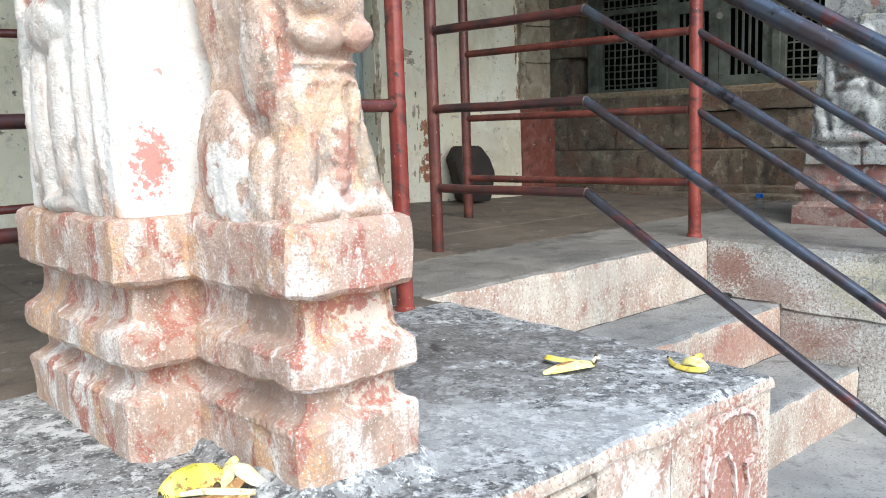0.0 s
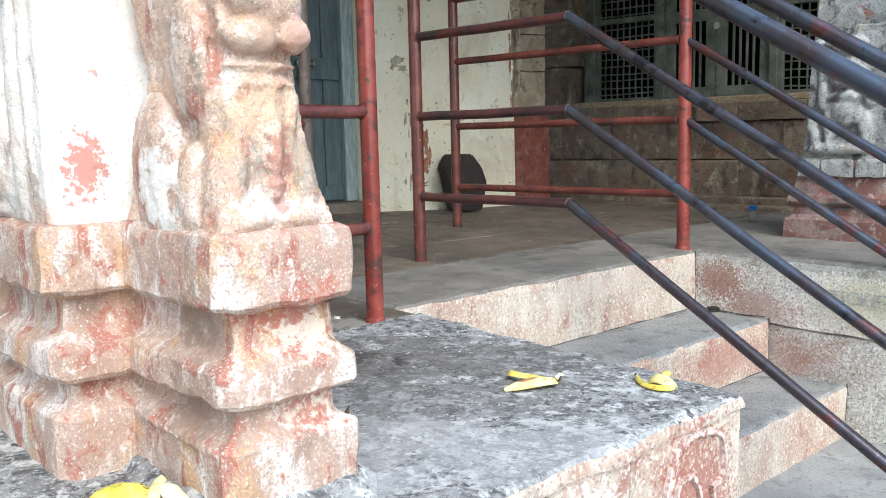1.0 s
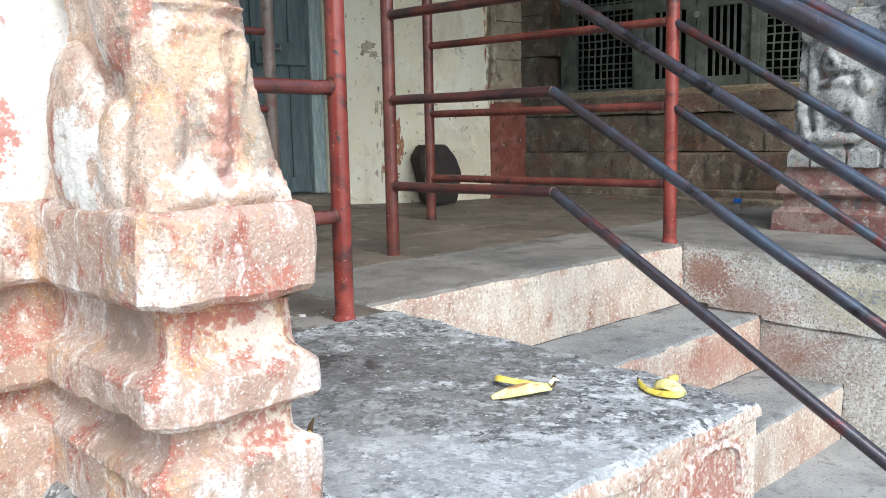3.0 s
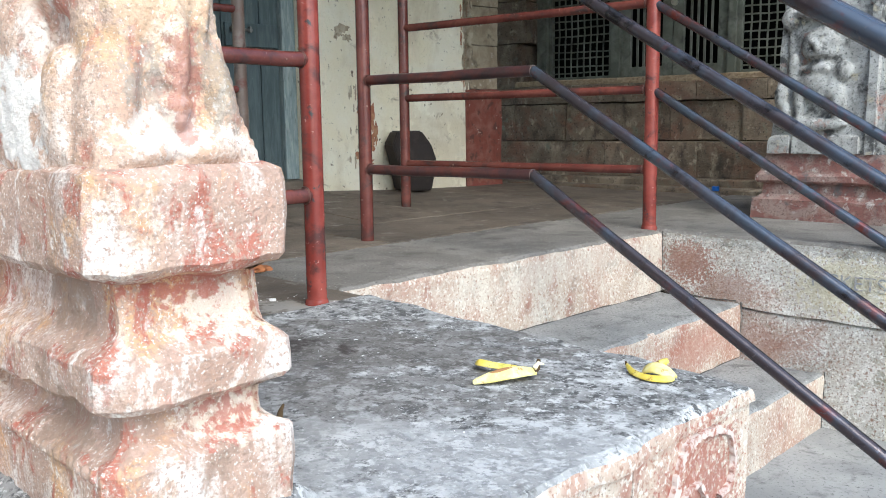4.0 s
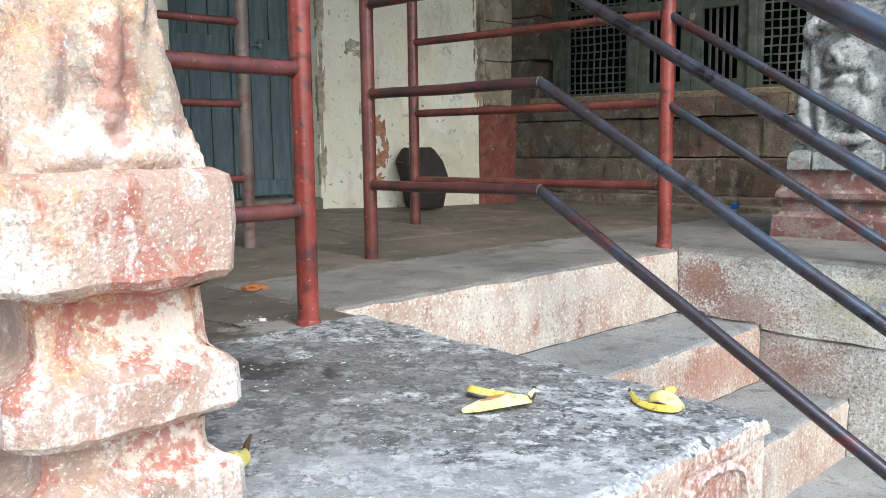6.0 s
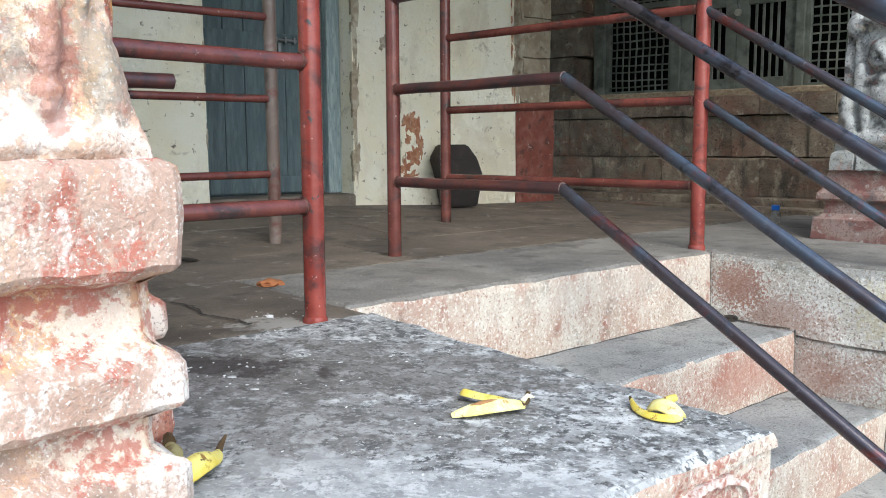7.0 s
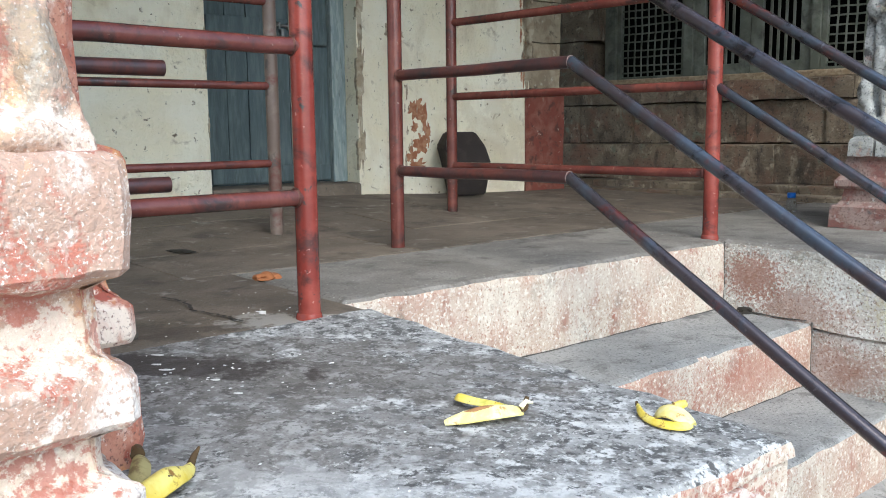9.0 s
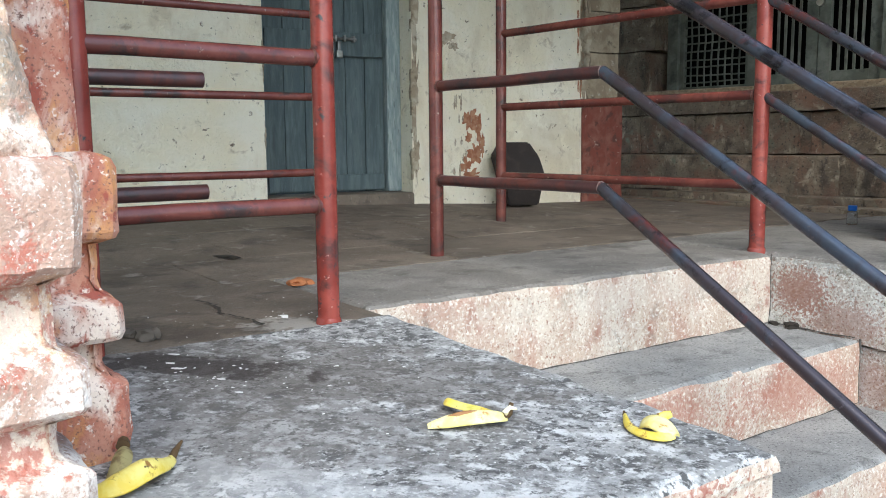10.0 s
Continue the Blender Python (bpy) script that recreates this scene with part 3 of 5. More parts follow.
seam(ab(A_SLAB + 0.02, B_TOP + 0.002, Z_STEP1 + 0.001), ab(A_WALL - 0.01, B_TOP + 0.002, Z_STEP1 + 0.001), 0.005, stairs)
seam(ab(A_SLAB + 0.02, B_STEP1 + 0.002, Z_STEP2 + 0.002), ab(A_WALL - 0.01, B_STEP1 + 0.002, Z_STEP2 + 0.002), 0.004, stairs)
seam(ab(A_WALL - 0.004, B_TOP, -0.005), ab(A_WALL - 0.004, B_TOP, Z_STEP1), 0.005, stairs)
seam(ab(A_WALL - 0.004, B_TOP + 0.02, Z_STEP1 + 0.002), ab(A_WALL - 0.004, B_STEP1 - 0.02, Z_STEP1 + 0.002), 0.005, stairs)
seam(ab(A_WALL - 0.004, B_STEP1, Z_STEP1), ab(A_WALL - 0.004, B_STEP1, Z_STEP2), 0.006, stairs)
seam(ab(A_WALL - 0.004, B_STEP2, Z_STEP2), ab(A_WALL - 0.004, B_STEP2, GZ), 0.006, stairs)

# the platform on the far side of the stairs
far_platform = tagged(empty("far_platform"), "stone platform of two courses on the far side of the steps", "platform", kind="structure")
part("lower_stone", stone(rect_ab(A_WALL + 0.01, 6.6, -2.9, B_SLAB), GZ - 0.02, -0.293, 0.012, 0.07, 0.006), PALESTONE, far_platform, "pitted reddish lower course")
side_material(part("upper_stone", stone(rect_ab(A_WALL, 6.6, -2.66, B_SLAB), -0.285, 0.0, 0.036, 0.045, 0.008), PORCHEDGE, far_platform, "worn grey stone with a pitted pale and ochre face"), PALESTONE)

# porch floor of large stones over packed earth
floor = tagged(part("floor", stone([tuple(ab(-3.4, -2.2).xy), tuple(ab(A_SLAB, -2.2).xy), tuple(ab(A_SLAB + 0.1, -2.62).xy), tuple(ab(6.6, -2.62).xy), tuple(ab(7.6, -5.5).xy), tuple(ab(5.2, -7.5).xy), tuple(ab(-3.4, -5.5).xy)], GZ, -0.03, 0.01, 0.5, 0), DIRT), "dull brown stone paving of the porch", "floor", kind="structure")

# ---- walls and ceiling: local frames of the limewashed wall and of the screen wall ----
def wall_frame(degrees):
    """x along a wall, y into it."""
    return Matrix.Rotation(radians(degrees), 4, "Z")


FP, FS = wall_frame(42), wall_frame(-36)
PY, PZ = 4.55, 3.0


def local(bm, m):
    bm.transform(m)
    return bm


tagged(part("wall_limewashed", local(box(-4.5, 2.25, PY, PY + 0.5, -0.1, PZ), FP), PLASTER), "peeling cream limewashed wall beside the door", "wall", kind="structure")
tagged(part("wall_limewashed_end", local(box(3.12, 4.40, PY, PY + 0.5, -0.1, PZ), FP), PLASTER), "peeling cream limewashed wall with red flaking patches", "wall", kind="structure")
tagged(part("wall_over_door", local(box(2.25, 3.12, PY, PY + 0.5, 2.2, PZ), FP), PLASTER), "cream limewashed wall above the door", "wall", kind="structure")
tagged(part("wall_over_screen", local(box(-4.2, 1.6, 6.42, 6.8, 2.2, PZ), FS), BRICK), "dark stone wall above the wooden screen", "wall", kind="structure")
# two added backing walls, their black colour painting in the room's shade
tagged(part("wall_inner", local(box(-6.4, 1.6, 8.4, 8.6, GZ, PZ), FS), BLACK), "added inner wall behind the screen, coloured black for the dark inside", "wall", kind="structure")
tagged(part("wall_inner_side", local(box(-6.6, -6.4, 5.6, 8.6, GZ, PZ), FS), BLACK), "added inner side wall, coloured black for the dark inside", "wall", kind="structure")
tagged(part("wall_east", local(box(1.6, 1.9, 4.2, 8.6, GZ, PZ), FS), BRICK), "plain dark stone side wall", "wall", kind="structure")
tagged(part("ceiling", loft([tuple(ab(a, b).xy) for a, b in ((-4.8, -0.95), (-4.8, -9.0), (9.6, -9.0), (9.6, -1.75), (1.35, -1.75), (1.35, -0.95))][::-1], [(2.4, 0), (2.8, 0)], 4), CEMENT), "plain stone slab ceiling of the porch", "ceiling", kind="structure")

# ---- left pillar ----
PA0, PA1, PB0, PB1 = 0.575, 1.046, -1.915, -1.362
QA0, QA1, QB1 = 0.698, 0.929, -1.024


CH = 0.027


def chamfer(pts, c=CH, sharp=()):
    """Cut the convex corners of a plan given in the pavilion's axes; those listed are cut less."""
    res, n = [], len(pts)
    for i in range(n):
        p0, p1, p2 = (Vector(pts[(i + k) % n]) for k in (-1, 0, 1))
        e1, e2 = (p1 - p0).normalized(), (p2 - p1).normalized()
        if e1.x * e2.y - e1.y * e2.x < 0:
            k = 0.4 * c if i in sharp else c
            res += [p1 - e1 * k, p1 + e2 * k]
        else:
            res.append(p1)
    return [tuple(ab(p.x, p.y).xy) for p in res]


PROFILE = [(-0.06, 0.003), (-0.03, 0.002), (0.0, 0.003), (0.03, 0.001), (0.06, 0.0), (0.094, 0.001), (0.100, 0.006), (0.106, 0.016), (0.114, 0.028), (0.120, 0.035), (0.134, 0.037), (0.148, 0.037), (0.152, 0.020), (0.156, 0.006),
           (0.164, 0.0), (0.185, 0.0), (0.206, 0.001), (0.213, 0.006), (0.221, 0.018), (0.230, 0.030), (0.240, 0.036), (0.264, 0.038), (0.288, 0.038), (0.293, 0.020), (0.298, 0.006),
           (0.306, 0.0), (0.330, 0.001), (0.360, 0.0), (0.392, 0.001), (0.404, 0.005), (0.411, 0.016)]
MIDA = 0.81
pillar = tagged(empty("carved_pillar"), "whitewashed and red-stained carved granite pillar on a moulded plinth", "pillar")
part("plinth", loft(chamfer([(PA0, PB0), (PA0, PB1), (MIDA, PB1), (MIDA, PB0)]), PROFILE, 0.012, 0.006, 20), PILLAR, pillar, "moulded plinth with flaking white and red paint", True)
part("plinth", loft(chamfer([(MIDA - 0.10, PB0 + 0.002), (MIDA - 0.10, PB1 + 0.012), (PA1, PB1 + 0.012), (PA1, PB0 + 0.002)], sharp=(2,)), PROFILE, 0.012, 0.006, 20), REDSTONE, pillar, "red-painted side of the moulded plinth", True)
part("plinth", loft(chamfer([(QA0, PB1 - 0.1), (QA0, QB1), (QA1, QB1), (QA1, PB1 - 0.1)], sharp=(2,)), PROFILE, 0.012, 0.006, 22), PILLAR, pillar, "projecting moulded plinth under the carved beast", True)
part("mortar", loft(chamfer([(QA0, PB1 - 0.1), (QA0, QB1), (QA1, QB1), (QA1, PB1 - 0.1)]), [(-0.05, -0.040), (-0.014, -0.034), (-0.006, -0.020), (0.004, -0.006), (0.010, 0.004)], 0.02, 0.014, 16), SLAB, pillar, "smeared grey mortar at the foot", True)
SA0, SA1, SB1 = PA0 + 0.03, PA1 - 0.024, PB1 - 0.028


def shaft_rows(z0=0.40):
    return [(z0 + 0.05 * k, 0.006 + 0.0012 * k) for k in range(48)]


part("shaft", loft(chamfer([(SA0, PB0 + 0.03), (SA0, SB1), (0.84, SB1), (0.84, PB0 + 0.03)], 0.012), shaft_rows(), 0.02, 0.006, 10), SHAFT, pillar, "limewashed square shaft", True)
part("shaft", loft(chamfer([(0.80, PB0 + 0.032), (0.80, SB1 - 0.003), (SA1, SB1 - 0.003), (SA1, PB0 + 0.032)], 0.015), shaft_rows(), 0.02, 0.008, 14), REDSTONE, pillar, "red-painted side of the shaft", True)


def axes(a, b, z):
    """The pavilion's axes as a frame at a point."""
    return Matrix.Translation(ab(a, b, z)) @ Matrix.Rotation(ANG, 4, "Z") @ Matrix.Diagonal((1, -1, 1, 1))


def carving(name, lumps, core, mat, parent, label, voxel=0.005, smooth=3):
    """One carved mass: rounded lumps (a, b, z, ra, rb, rz, lean) and a core bmesh fused into one skin."""
    bm = core
    for a, b, z, ra, rb, rz, lean in lumps:
        m = axes(a, b, z) @ Matrix.Rotation(radians(lean), 4, "Y") @ Matrix.Diagonal((ra, rb, rz, 1))
        bmesh.ops.create_icosphere(bm, subdivisions=3, radius=1.0, matrix=m)
    ob = part(name, bm, mat, parent, label, True)
    mod = ob.modifiers.new("fuse", "REMESH")
    mod.mode, mod.voxel_size, mod.use_smooth_shade = "VOXEL", voxel, True
    sm = ob.modifiers.new("soften", "SMOOTH")
    sm.factor, sm.iterations = 0.5, smooth
    for size, force in ((0.035, 0.007), (0.010, 0.005)):
        tex = bpy.data.textures.new("worn_stone", "CLOUDS")
        tex.noise_scale, tex.noise_depth = size, 3
        d = ob.modifiers.new("wear", "DISPLACE")
        d.texture, d.strength, d.mid_level, d.texture_coords = tex, force, 0.5, "GLOBAL"
    return ob


BODY = [(0.40, 0.004), (0.425, 0.012), (0.46, 0.022), (0.50, 0.030), (0.56, 0.038), (0.62, 0.045), (0.66, 0.048), (0.72, 0.036), (0.80, 0.03), (0.95, 0.03), (1.4, 0.03), (2.74, 0.03)]
body = loft([tuple(ab(a, b).xy) for a, b in ((0.712, -1.40), (0.712, -1.047), (0.922, -1.047), (0.922, -1.40))], BODY, 0.03, 0.0)
carving("beast_carving", [
    (0.805, -1.115, 0.57, 0.075, 0.055, 0.13, 0), (0.828, -1.090, 0.740, 0.060, 0.045, 0.05, 0), (0.862, -1.072, 0.690, 0.028, 0.030, 0.028, 0),
    (0.792, -1.076, 0.685, 0.042, 0.034, 0.028, 8), (0.795, -1.072, 0.742, 0.040, 0.032, 0.028, 0), (0.815, -1.074, 0.474, 0.020, 0.026, 0.015, 0), (0.815, -1.068, 0.460, 0.011, 0.018, 0.012, 0), (0.815, -1.066, 0.500, 0.011, 0.018, 0.012, 0), (0.815, -1.064, 0.524, 0.012, 0.018, 0.010, 0), (0.815, -1.064, 0.548, 0.012, 0.018, 0.010, 0), (0.815, -1.066, 0.572, 0.011, 0.018, 0.010, 0),
    (0.818, -1.072, 0.535, 0.016, 0.026, 0.065, 0), (0.872, -1.098, 0.470, 0.028, 0.045, 0.085, -6), (0.755, -1.102, 0.475, 0.034, 0.045, 0.095, 8),
    (0.85, -1.070, 0.425, 0.055, 0.03, 0.02, 0), (0.77, -1.072, 0.425, 0.05, 0.03, 0.02, 0), (0.735, -1.20, 0.42, 0.030, 0.12, 0.05, 0),
    (0.81, -1.078, 0.620, 0.055, 0.020, 0.007, 0), (0.81, -1.080, 0.645, 0.06, 0.020, 0.007, 0), (0.82, -1.07, 0.84, 0.07, 0.06, 0.05, 0),
    (0.760, -1.082, 0.55, 0.010, 0.018, 0.06, -12), (0.852, -1.080, 0.55, 0.010, 0.018, 0.07, 10),
    (0.732, -1.265, 0.49, 0.030, 0.085, 0.13, 0), (0.730, -1.14, 0.46, 0.026, 0.035, 0.08, 0), (0.735, -1.15, 0.66, 0.018, 0.05, 0.09, 0)],
    body, STATUE, pillar, "worn carved beast with faded ochre and red paint")
strip = loft([tuple(ab(a, b).xy) for a, b in ((0.603, -1.86), (0.603, -1.41), (0.66, -1.41), (0.66, -1.86))], [(0.405, 0), (0.44, 0), (0.9, 0.004), (2.6, 0.004)], 0.03, 0.003)
carving("figure_relief", [
    (0.602, -1.63, 0.58, 0.022, 0.048, 0.150, 0), (0.602, -1.735, 0.57, 0.020, 0.042, 0.150, 0), (0.602, -1.525, 0.60, 0.016, 0.026, 0.190, 0), (0.602, -1.46, 0.70, 0.012, 0.018, 0.30, 0),
    (0.604, -1.685, 0.425, 0.026, 0.085, 0.018, 0), (0.602, -1.68, 0.76, 0.024, 0.085, 0.05, 0), (0.602, -1.81, 0.66, 0.012, 0.018, 0.24, 0), (0.602, -1.60, 0.85, 0.018, 0.12, 0.07, 0)],
    strip, RELIEF, pillar, "weathered standing figure in low relief", 0.006, 4)

bead = None
for k in range(15):
    if bead is None:
        bm = bmesh.new()
        bmesh.ops.create_icosphere(bm, subdivisions=2, radius=1.0, matrix=Matrix.Diagonal((0.007, 0.010, 0.009, 1)))
        s = part("bead", bm, PILLAR, pillar, smooth=True)
        bead = s.data
    else:
        s = new("bead", bead)
        s.parent = pillar
    s.matrix_basis = axes(QA0 + 0.004, -1.330 + 0.0185 * k, 0.089)

# ---- right pillar ----
far_pillar = tagged(empty("carved_pillar"), "grey carved granite pillar with a red-washed plinth", "pillar")
ra, rb = 4.225, -1.997
DA, DB = ra - 4.33, rb + 2.06
part("plinth", loft(rect_ab(ra, ra + 0.7, rb, rb + 0.75), [(0, 0), (0.09, 0.004), (0.10, 0.02), (0.115, 0.035), (0.16, 0.04), (0.165, 0.02), (0.175, 0.012), (0.20, 0.014), (0.215, 0.03), (0.28, 0.045), (0.30, 0.05)], 0.03, 0.007, 12), CARVEBASE, far_pillar, "red-washed moulded plinth", True)
part("shaft", loft(rect_ab(ra + 0.05, ra + 0.65, rb + 0.05, rb + 0.70), [(0.28 + 0.06 * k, 0.004 + 0.0035 * k) for k in range(42)], 0.04, 0.008, 9), CARVED, far_pillar, "grey lichened carved shaft", True)

face = loft(rect_ab(ra + 0.045, ra + 0.10, rb + 0.10, rb + 0.50), [(0.30, 0), (0.36, 0.0), (0.42, 0.02), (1.0, 0.02)], 0.03, 0.004)
carving("squat_figure_relief", [(a + DA, b + DB, *rest) for a, b, *rest in (
    (4.378, -1.79, 0.775, 0.030, 0.085, 0.08, 0), (4.347, -1.815, 0.79, 0.011, 0.018, 0.013, 0), (4.347, -1.765, 0.79, 0.011, 0.018, 0.013, 0), (4.337, -1.79, 0.765, 0.017, 0.018, 0.022, 0),
    (4.350, -1.79, 0.735, 0.017, 0.055, 0.014, 0), (4.372, -1.80, 0.67, 0.030, 0.085, 0.03, 0), (4.372, -1.80, 0.60, 0.034, 0.07, 0.07, 0), (4.372, -1.90, 0.68, 0.024, 0.028, 0.07, 0),
    (4.372, -1.87, 0.55, 0.024, 0.024, 0.10, 0), (4.372, -1.95, 0.56, 0.030, 0.032, 0.06, 0), (4.372, -1.93, 0.48, 0.024, 0.026, 0.06, 0), (4.372, -1.69, 0.66, 0.024, 0.045, 0.045, 0),
    (4.372, -1.735, 0.60, 0.024, 0.03, 0.06, 0), (4.372, -1.70, 0.52, 0.024, 0.03, 0.09, 0), (4.372, -1.82, 0.43, 0.025, 0.17, 0.03, 0), (4.385, -1.93, 0.90, 0.022, 0.04, 0.05, 0), (4.367, -1.80, 0.92, 0.025, 0.10, 0.035, 0))],
    face, CARVED, far_pillar, "squatting grotesque figure in worn relief", 0.008, 3)
for k, (b0, b1) in enumerate(((-2.0, -1.9), (-1.885, -1.74), (-1.725, -1.60))):
    part("leaf_carving", stone(rect_ab(ra + 0.02, ra + 0.08, b0 + DB, b1 + DB), 0.30, 0.385, 0.03, 0.02, 0.006, 20), CARVED, far_pillar, smooth=True)
part("corner_strip", loft(rect_ab(ra + 0.035, ra + 0.09, rb + 0.48, rb + 0.52), [(0.30, 0), (1.0, 0.004), (2.7, 0.004)], 0.03, 0.004, 14), CARVED, far_pillar, "narrow raised moulding", True)

# ---- railings ----
H = (0.28, 0.62, 0.95, 1.28)


def post(name, a, b, parent, mat=REDPAINT, r=0.026, top=1.28):
    p = ab(a, b)
    ob = part(name, tube(spread(p - Vector((0, 0, 0.03)), p + Vector((0, 0, top)), 8), r), mat, parent, smooth=True)
    return ob


POST = {"near": (1.66, -1.953), "end": (1.12, -1.925), "corner": (2.545, -2.79), "kink": (2.60, -2.0), "far": (3.57, -2.14), "back": (3.42, -3.50), "mid": (2.36, -3.36)}


def rail(points, radius, parent, mat, name="rail"):
    pts = []
    for p, q in zip(points, points[1:]):
        seg = spread(p, q, 6, 0.003)
        pts += seg if not pts else seg[1:]
    return part(name, tube(pts, radius, 18), mat, parent, smooth=True)


def railing(name, label):
    return tagged(empty(name), label, "railing")


def foot(a, b, parent, r):
    """A low painted collar round a post's foot."""
    p = ab(a, b)
    bm = tube([p + Vector((0, 0, z)) for z in (-0.02, 0.004, 0.011, 0.014)], [r + 0.004, r + 0.004, r + 0.002, r - 0.002], 20)
    for v in bm.verts:
        v.co += wobble(v.co, 0.003, 30)
    part("foot", bm, REDPAINT, parent, "paint-splashed foot", True)


# near railing, from the slab's corner to behind the carved pillar
near = railing("pipe_railing", "glossy red oxide pipe railing standing on the slab")
post("post", *POST["near"], near)
post("post", *POST["end"], near)
foot(*POST["near"], near, 0.026)
for h in (0.279, 0.612, 0.945):
    r = rail([ab(*POST["end"], h), ab(*POST["near"], h)], 0.019, near, DARKRED)
    part("weld", ring_bead(ab(*POST["near"], h) - U * 0.027, U, 0.019, 0.004), WELD, r)

# stair railing: level from the corner post, then down with the steps
SLOPE, DOWN = 0.60, 1.9
stair = railing("stair_railing", "red and rubbed dark pipe stair railing with a thick handrail")
post("post", *POST["corner"], stair, DARKRED)
for h in H:
    k = ab(*POST["kink"], h)
    rad = 0.019 if h < 1.2 else 0.032
    lv = rail([ab(*POST["corner"], h), k], rad, stair, MAROON, "level_rail")
    part("weld", ring_bead(ab(*POST["corner"], h) + V * 0.027, V, rad, 0.004), WELD, lv)
    dr = rail([k, k + V * DOWN + Vector((0, 0, -SLOPE * DOWN))], rad, stair, PIPE, "sloping_rail")
    part("weld", ring_bead(k, V, rad * 0.985, 0.0016), SCRATCHED, dr, "pale weld bead")
lower = POST["kink"][1] + DOWN - 0.06
part("lower_post", tube(spread(ab(POST["kink"][0], lower, GZ), ab(POST["kink"][0], lower, 1.28 - SLOPE * (DOWN - 0.06)), 6), 0.026), REDPAINT, stair, smooth=True)

# far stair railing
far = railing("stair_railing", "red post and dark sloping pipe railing beyond the steps")
post("post", *POST["far"], far, r=0.029)
foot(*POST["far"], far, 0.029)
post("post", *POST["back"], far, DARKRED)
for h in (0.25, 0.585, 0.937, 1.28):
    rad = 0.019 if h < 1.2 else 0.032
    f, bk = ab(*POST["far"], h), ab(*POST["back"], h)
    lv = rail([bk, f], rad, far, DARKRED, "level_rail")
    part("weld", ring_bead(f + (bk - f).normalized() * 0.03, V, rad, 0.004), WELD, lv)
    if h > 0.3:
        rail([f, f + V * DOWN + Vector((0, 0, -SLOPE * DOWN))], rad, far, PIPE, "sloping_rail")
lower = POST["far"][1] + DOWN - 0.06
part("lower_post", tube(spread(ab(POST["far"][0], lower, GZ), ab(POST["far"][0], lower, 1.28 - SLOPE * (DOWN - 0.06)), 6), 0.026), REDPAINT, far, smooth=True)

# railing inside the porch
inner = railing("pipe_railing", "brown-rubbed red pipe railing inside the porch")
post("post", *POST["mid"], inner, BROWNPIPE)
post("post", POST["mid"][0] - 2.4, POST["mid"][1], inner, DARKRED)
for h in (0.30, 0.605, 0.93, 1.26):
    rail([ab(*POST["mid"], h), ab(POST["mid"][0] - 2.4, POST["mid"][1], h)], 0.016, inner, DARKRED)

# free ends of an older railing
stub = railing("cut_pipe_railing", "dull brown pipe railing with two cut free ends")
post("post", 0.55, -2.56, stub, DARKRED)
for h in (0.284, 0.60):
    rail([ab(1.60, -2.58, h), ab(-0.6, -2.56, h)], 0.022, stub, MAROON)
post("post", -0.6, -2.56, stub, DARKRED)

# ---- door in the limewashed wall ----
door = tagged(empty("door_1"), "closed teal-grey plank double door with an iron bolt", "door", kind="structure")
DY = PY + 0.15


def pbox(x0, x1, y0, y1, z0, z1, bev=0.0):
    return local(box(x0, x1, y0, y1, z0, z1, bev), FP)


part("threshold", local(stone(rect(2.252, 3.118, PY - 0.02, DY + 0.1), -0.05, 0.135, 0.015, 0.06, 0.006), FP), FLOOR, door, "worn stone threshold")
part("frame", pbox(2.252, 2.30, DY - 0.01, DY + 0.08, 0.136, 2.2, 0.006), TEAL, door)
part("frame", pbox(3.03, 3.118, DY - 0.02, DY + 0.08, 0.136, 2.2, 0.006), TEALPALE, door, "pale rubbed door frame")
part("frame", pbox(2.30, 3.03, DY - 0.01, DY + 0.08, 2.12, 2.2, 0.006), TEAL, door)
for x0, x1 in ((2.302, 2.662), (2.668, 3.028)):
    leaf = part("leaf", pbox(x0, x1, DY + 0.035, DY + 0.06, 0.14, 2.118), TEAL, door, "faded teal plank leaf")
    for k in range(3):
        w = (x1 - x0) / 3
        part("plank", pbox(x0 + k * w + 0.002, x0 + (k + 1) * w - 0.002, DY + 0.022 + 0.002 * (k % 2), DY + 0.034, 0.14, 2.118, 0.003), TEAL, leaf)
    for z0, z1 in ((0.15, 0.24), (0.90, 1.03), (1.95, 2.10)):
        part("ledge", pbox(x0 + 0.012, x1 - 0.012, DY - 0.002, DY + 0.021, z0, z1, 0.004), TEAL, leaf)
bolt = part("bolt", local(tube([(2.70, DY - 0.02, 0.995), (2.84, DY - 0.02, 0.99)], 0.008, 10), FP), IRON, door, "worn sliding iron bolt", True)
for x in (2.715, 2.77, 2.825):
    part("staple", pbox(x - 0.006, x + 0.006, DY - 0.032, DY - 0.003, 0.975, 1.01, 0.003), IRON, bolt)
part("hasp", pbox(2.722, 2.740, DY - 0.035, DY - 0.012, 0.92, 0.975, 0.004), IRON, bolt)
part("padlock", pbox(2.712, 2.748, DY - 0.045, DY - 0.02, 0.885, 0.925, 0.006), BRASS, bolt, "small steel padlock")


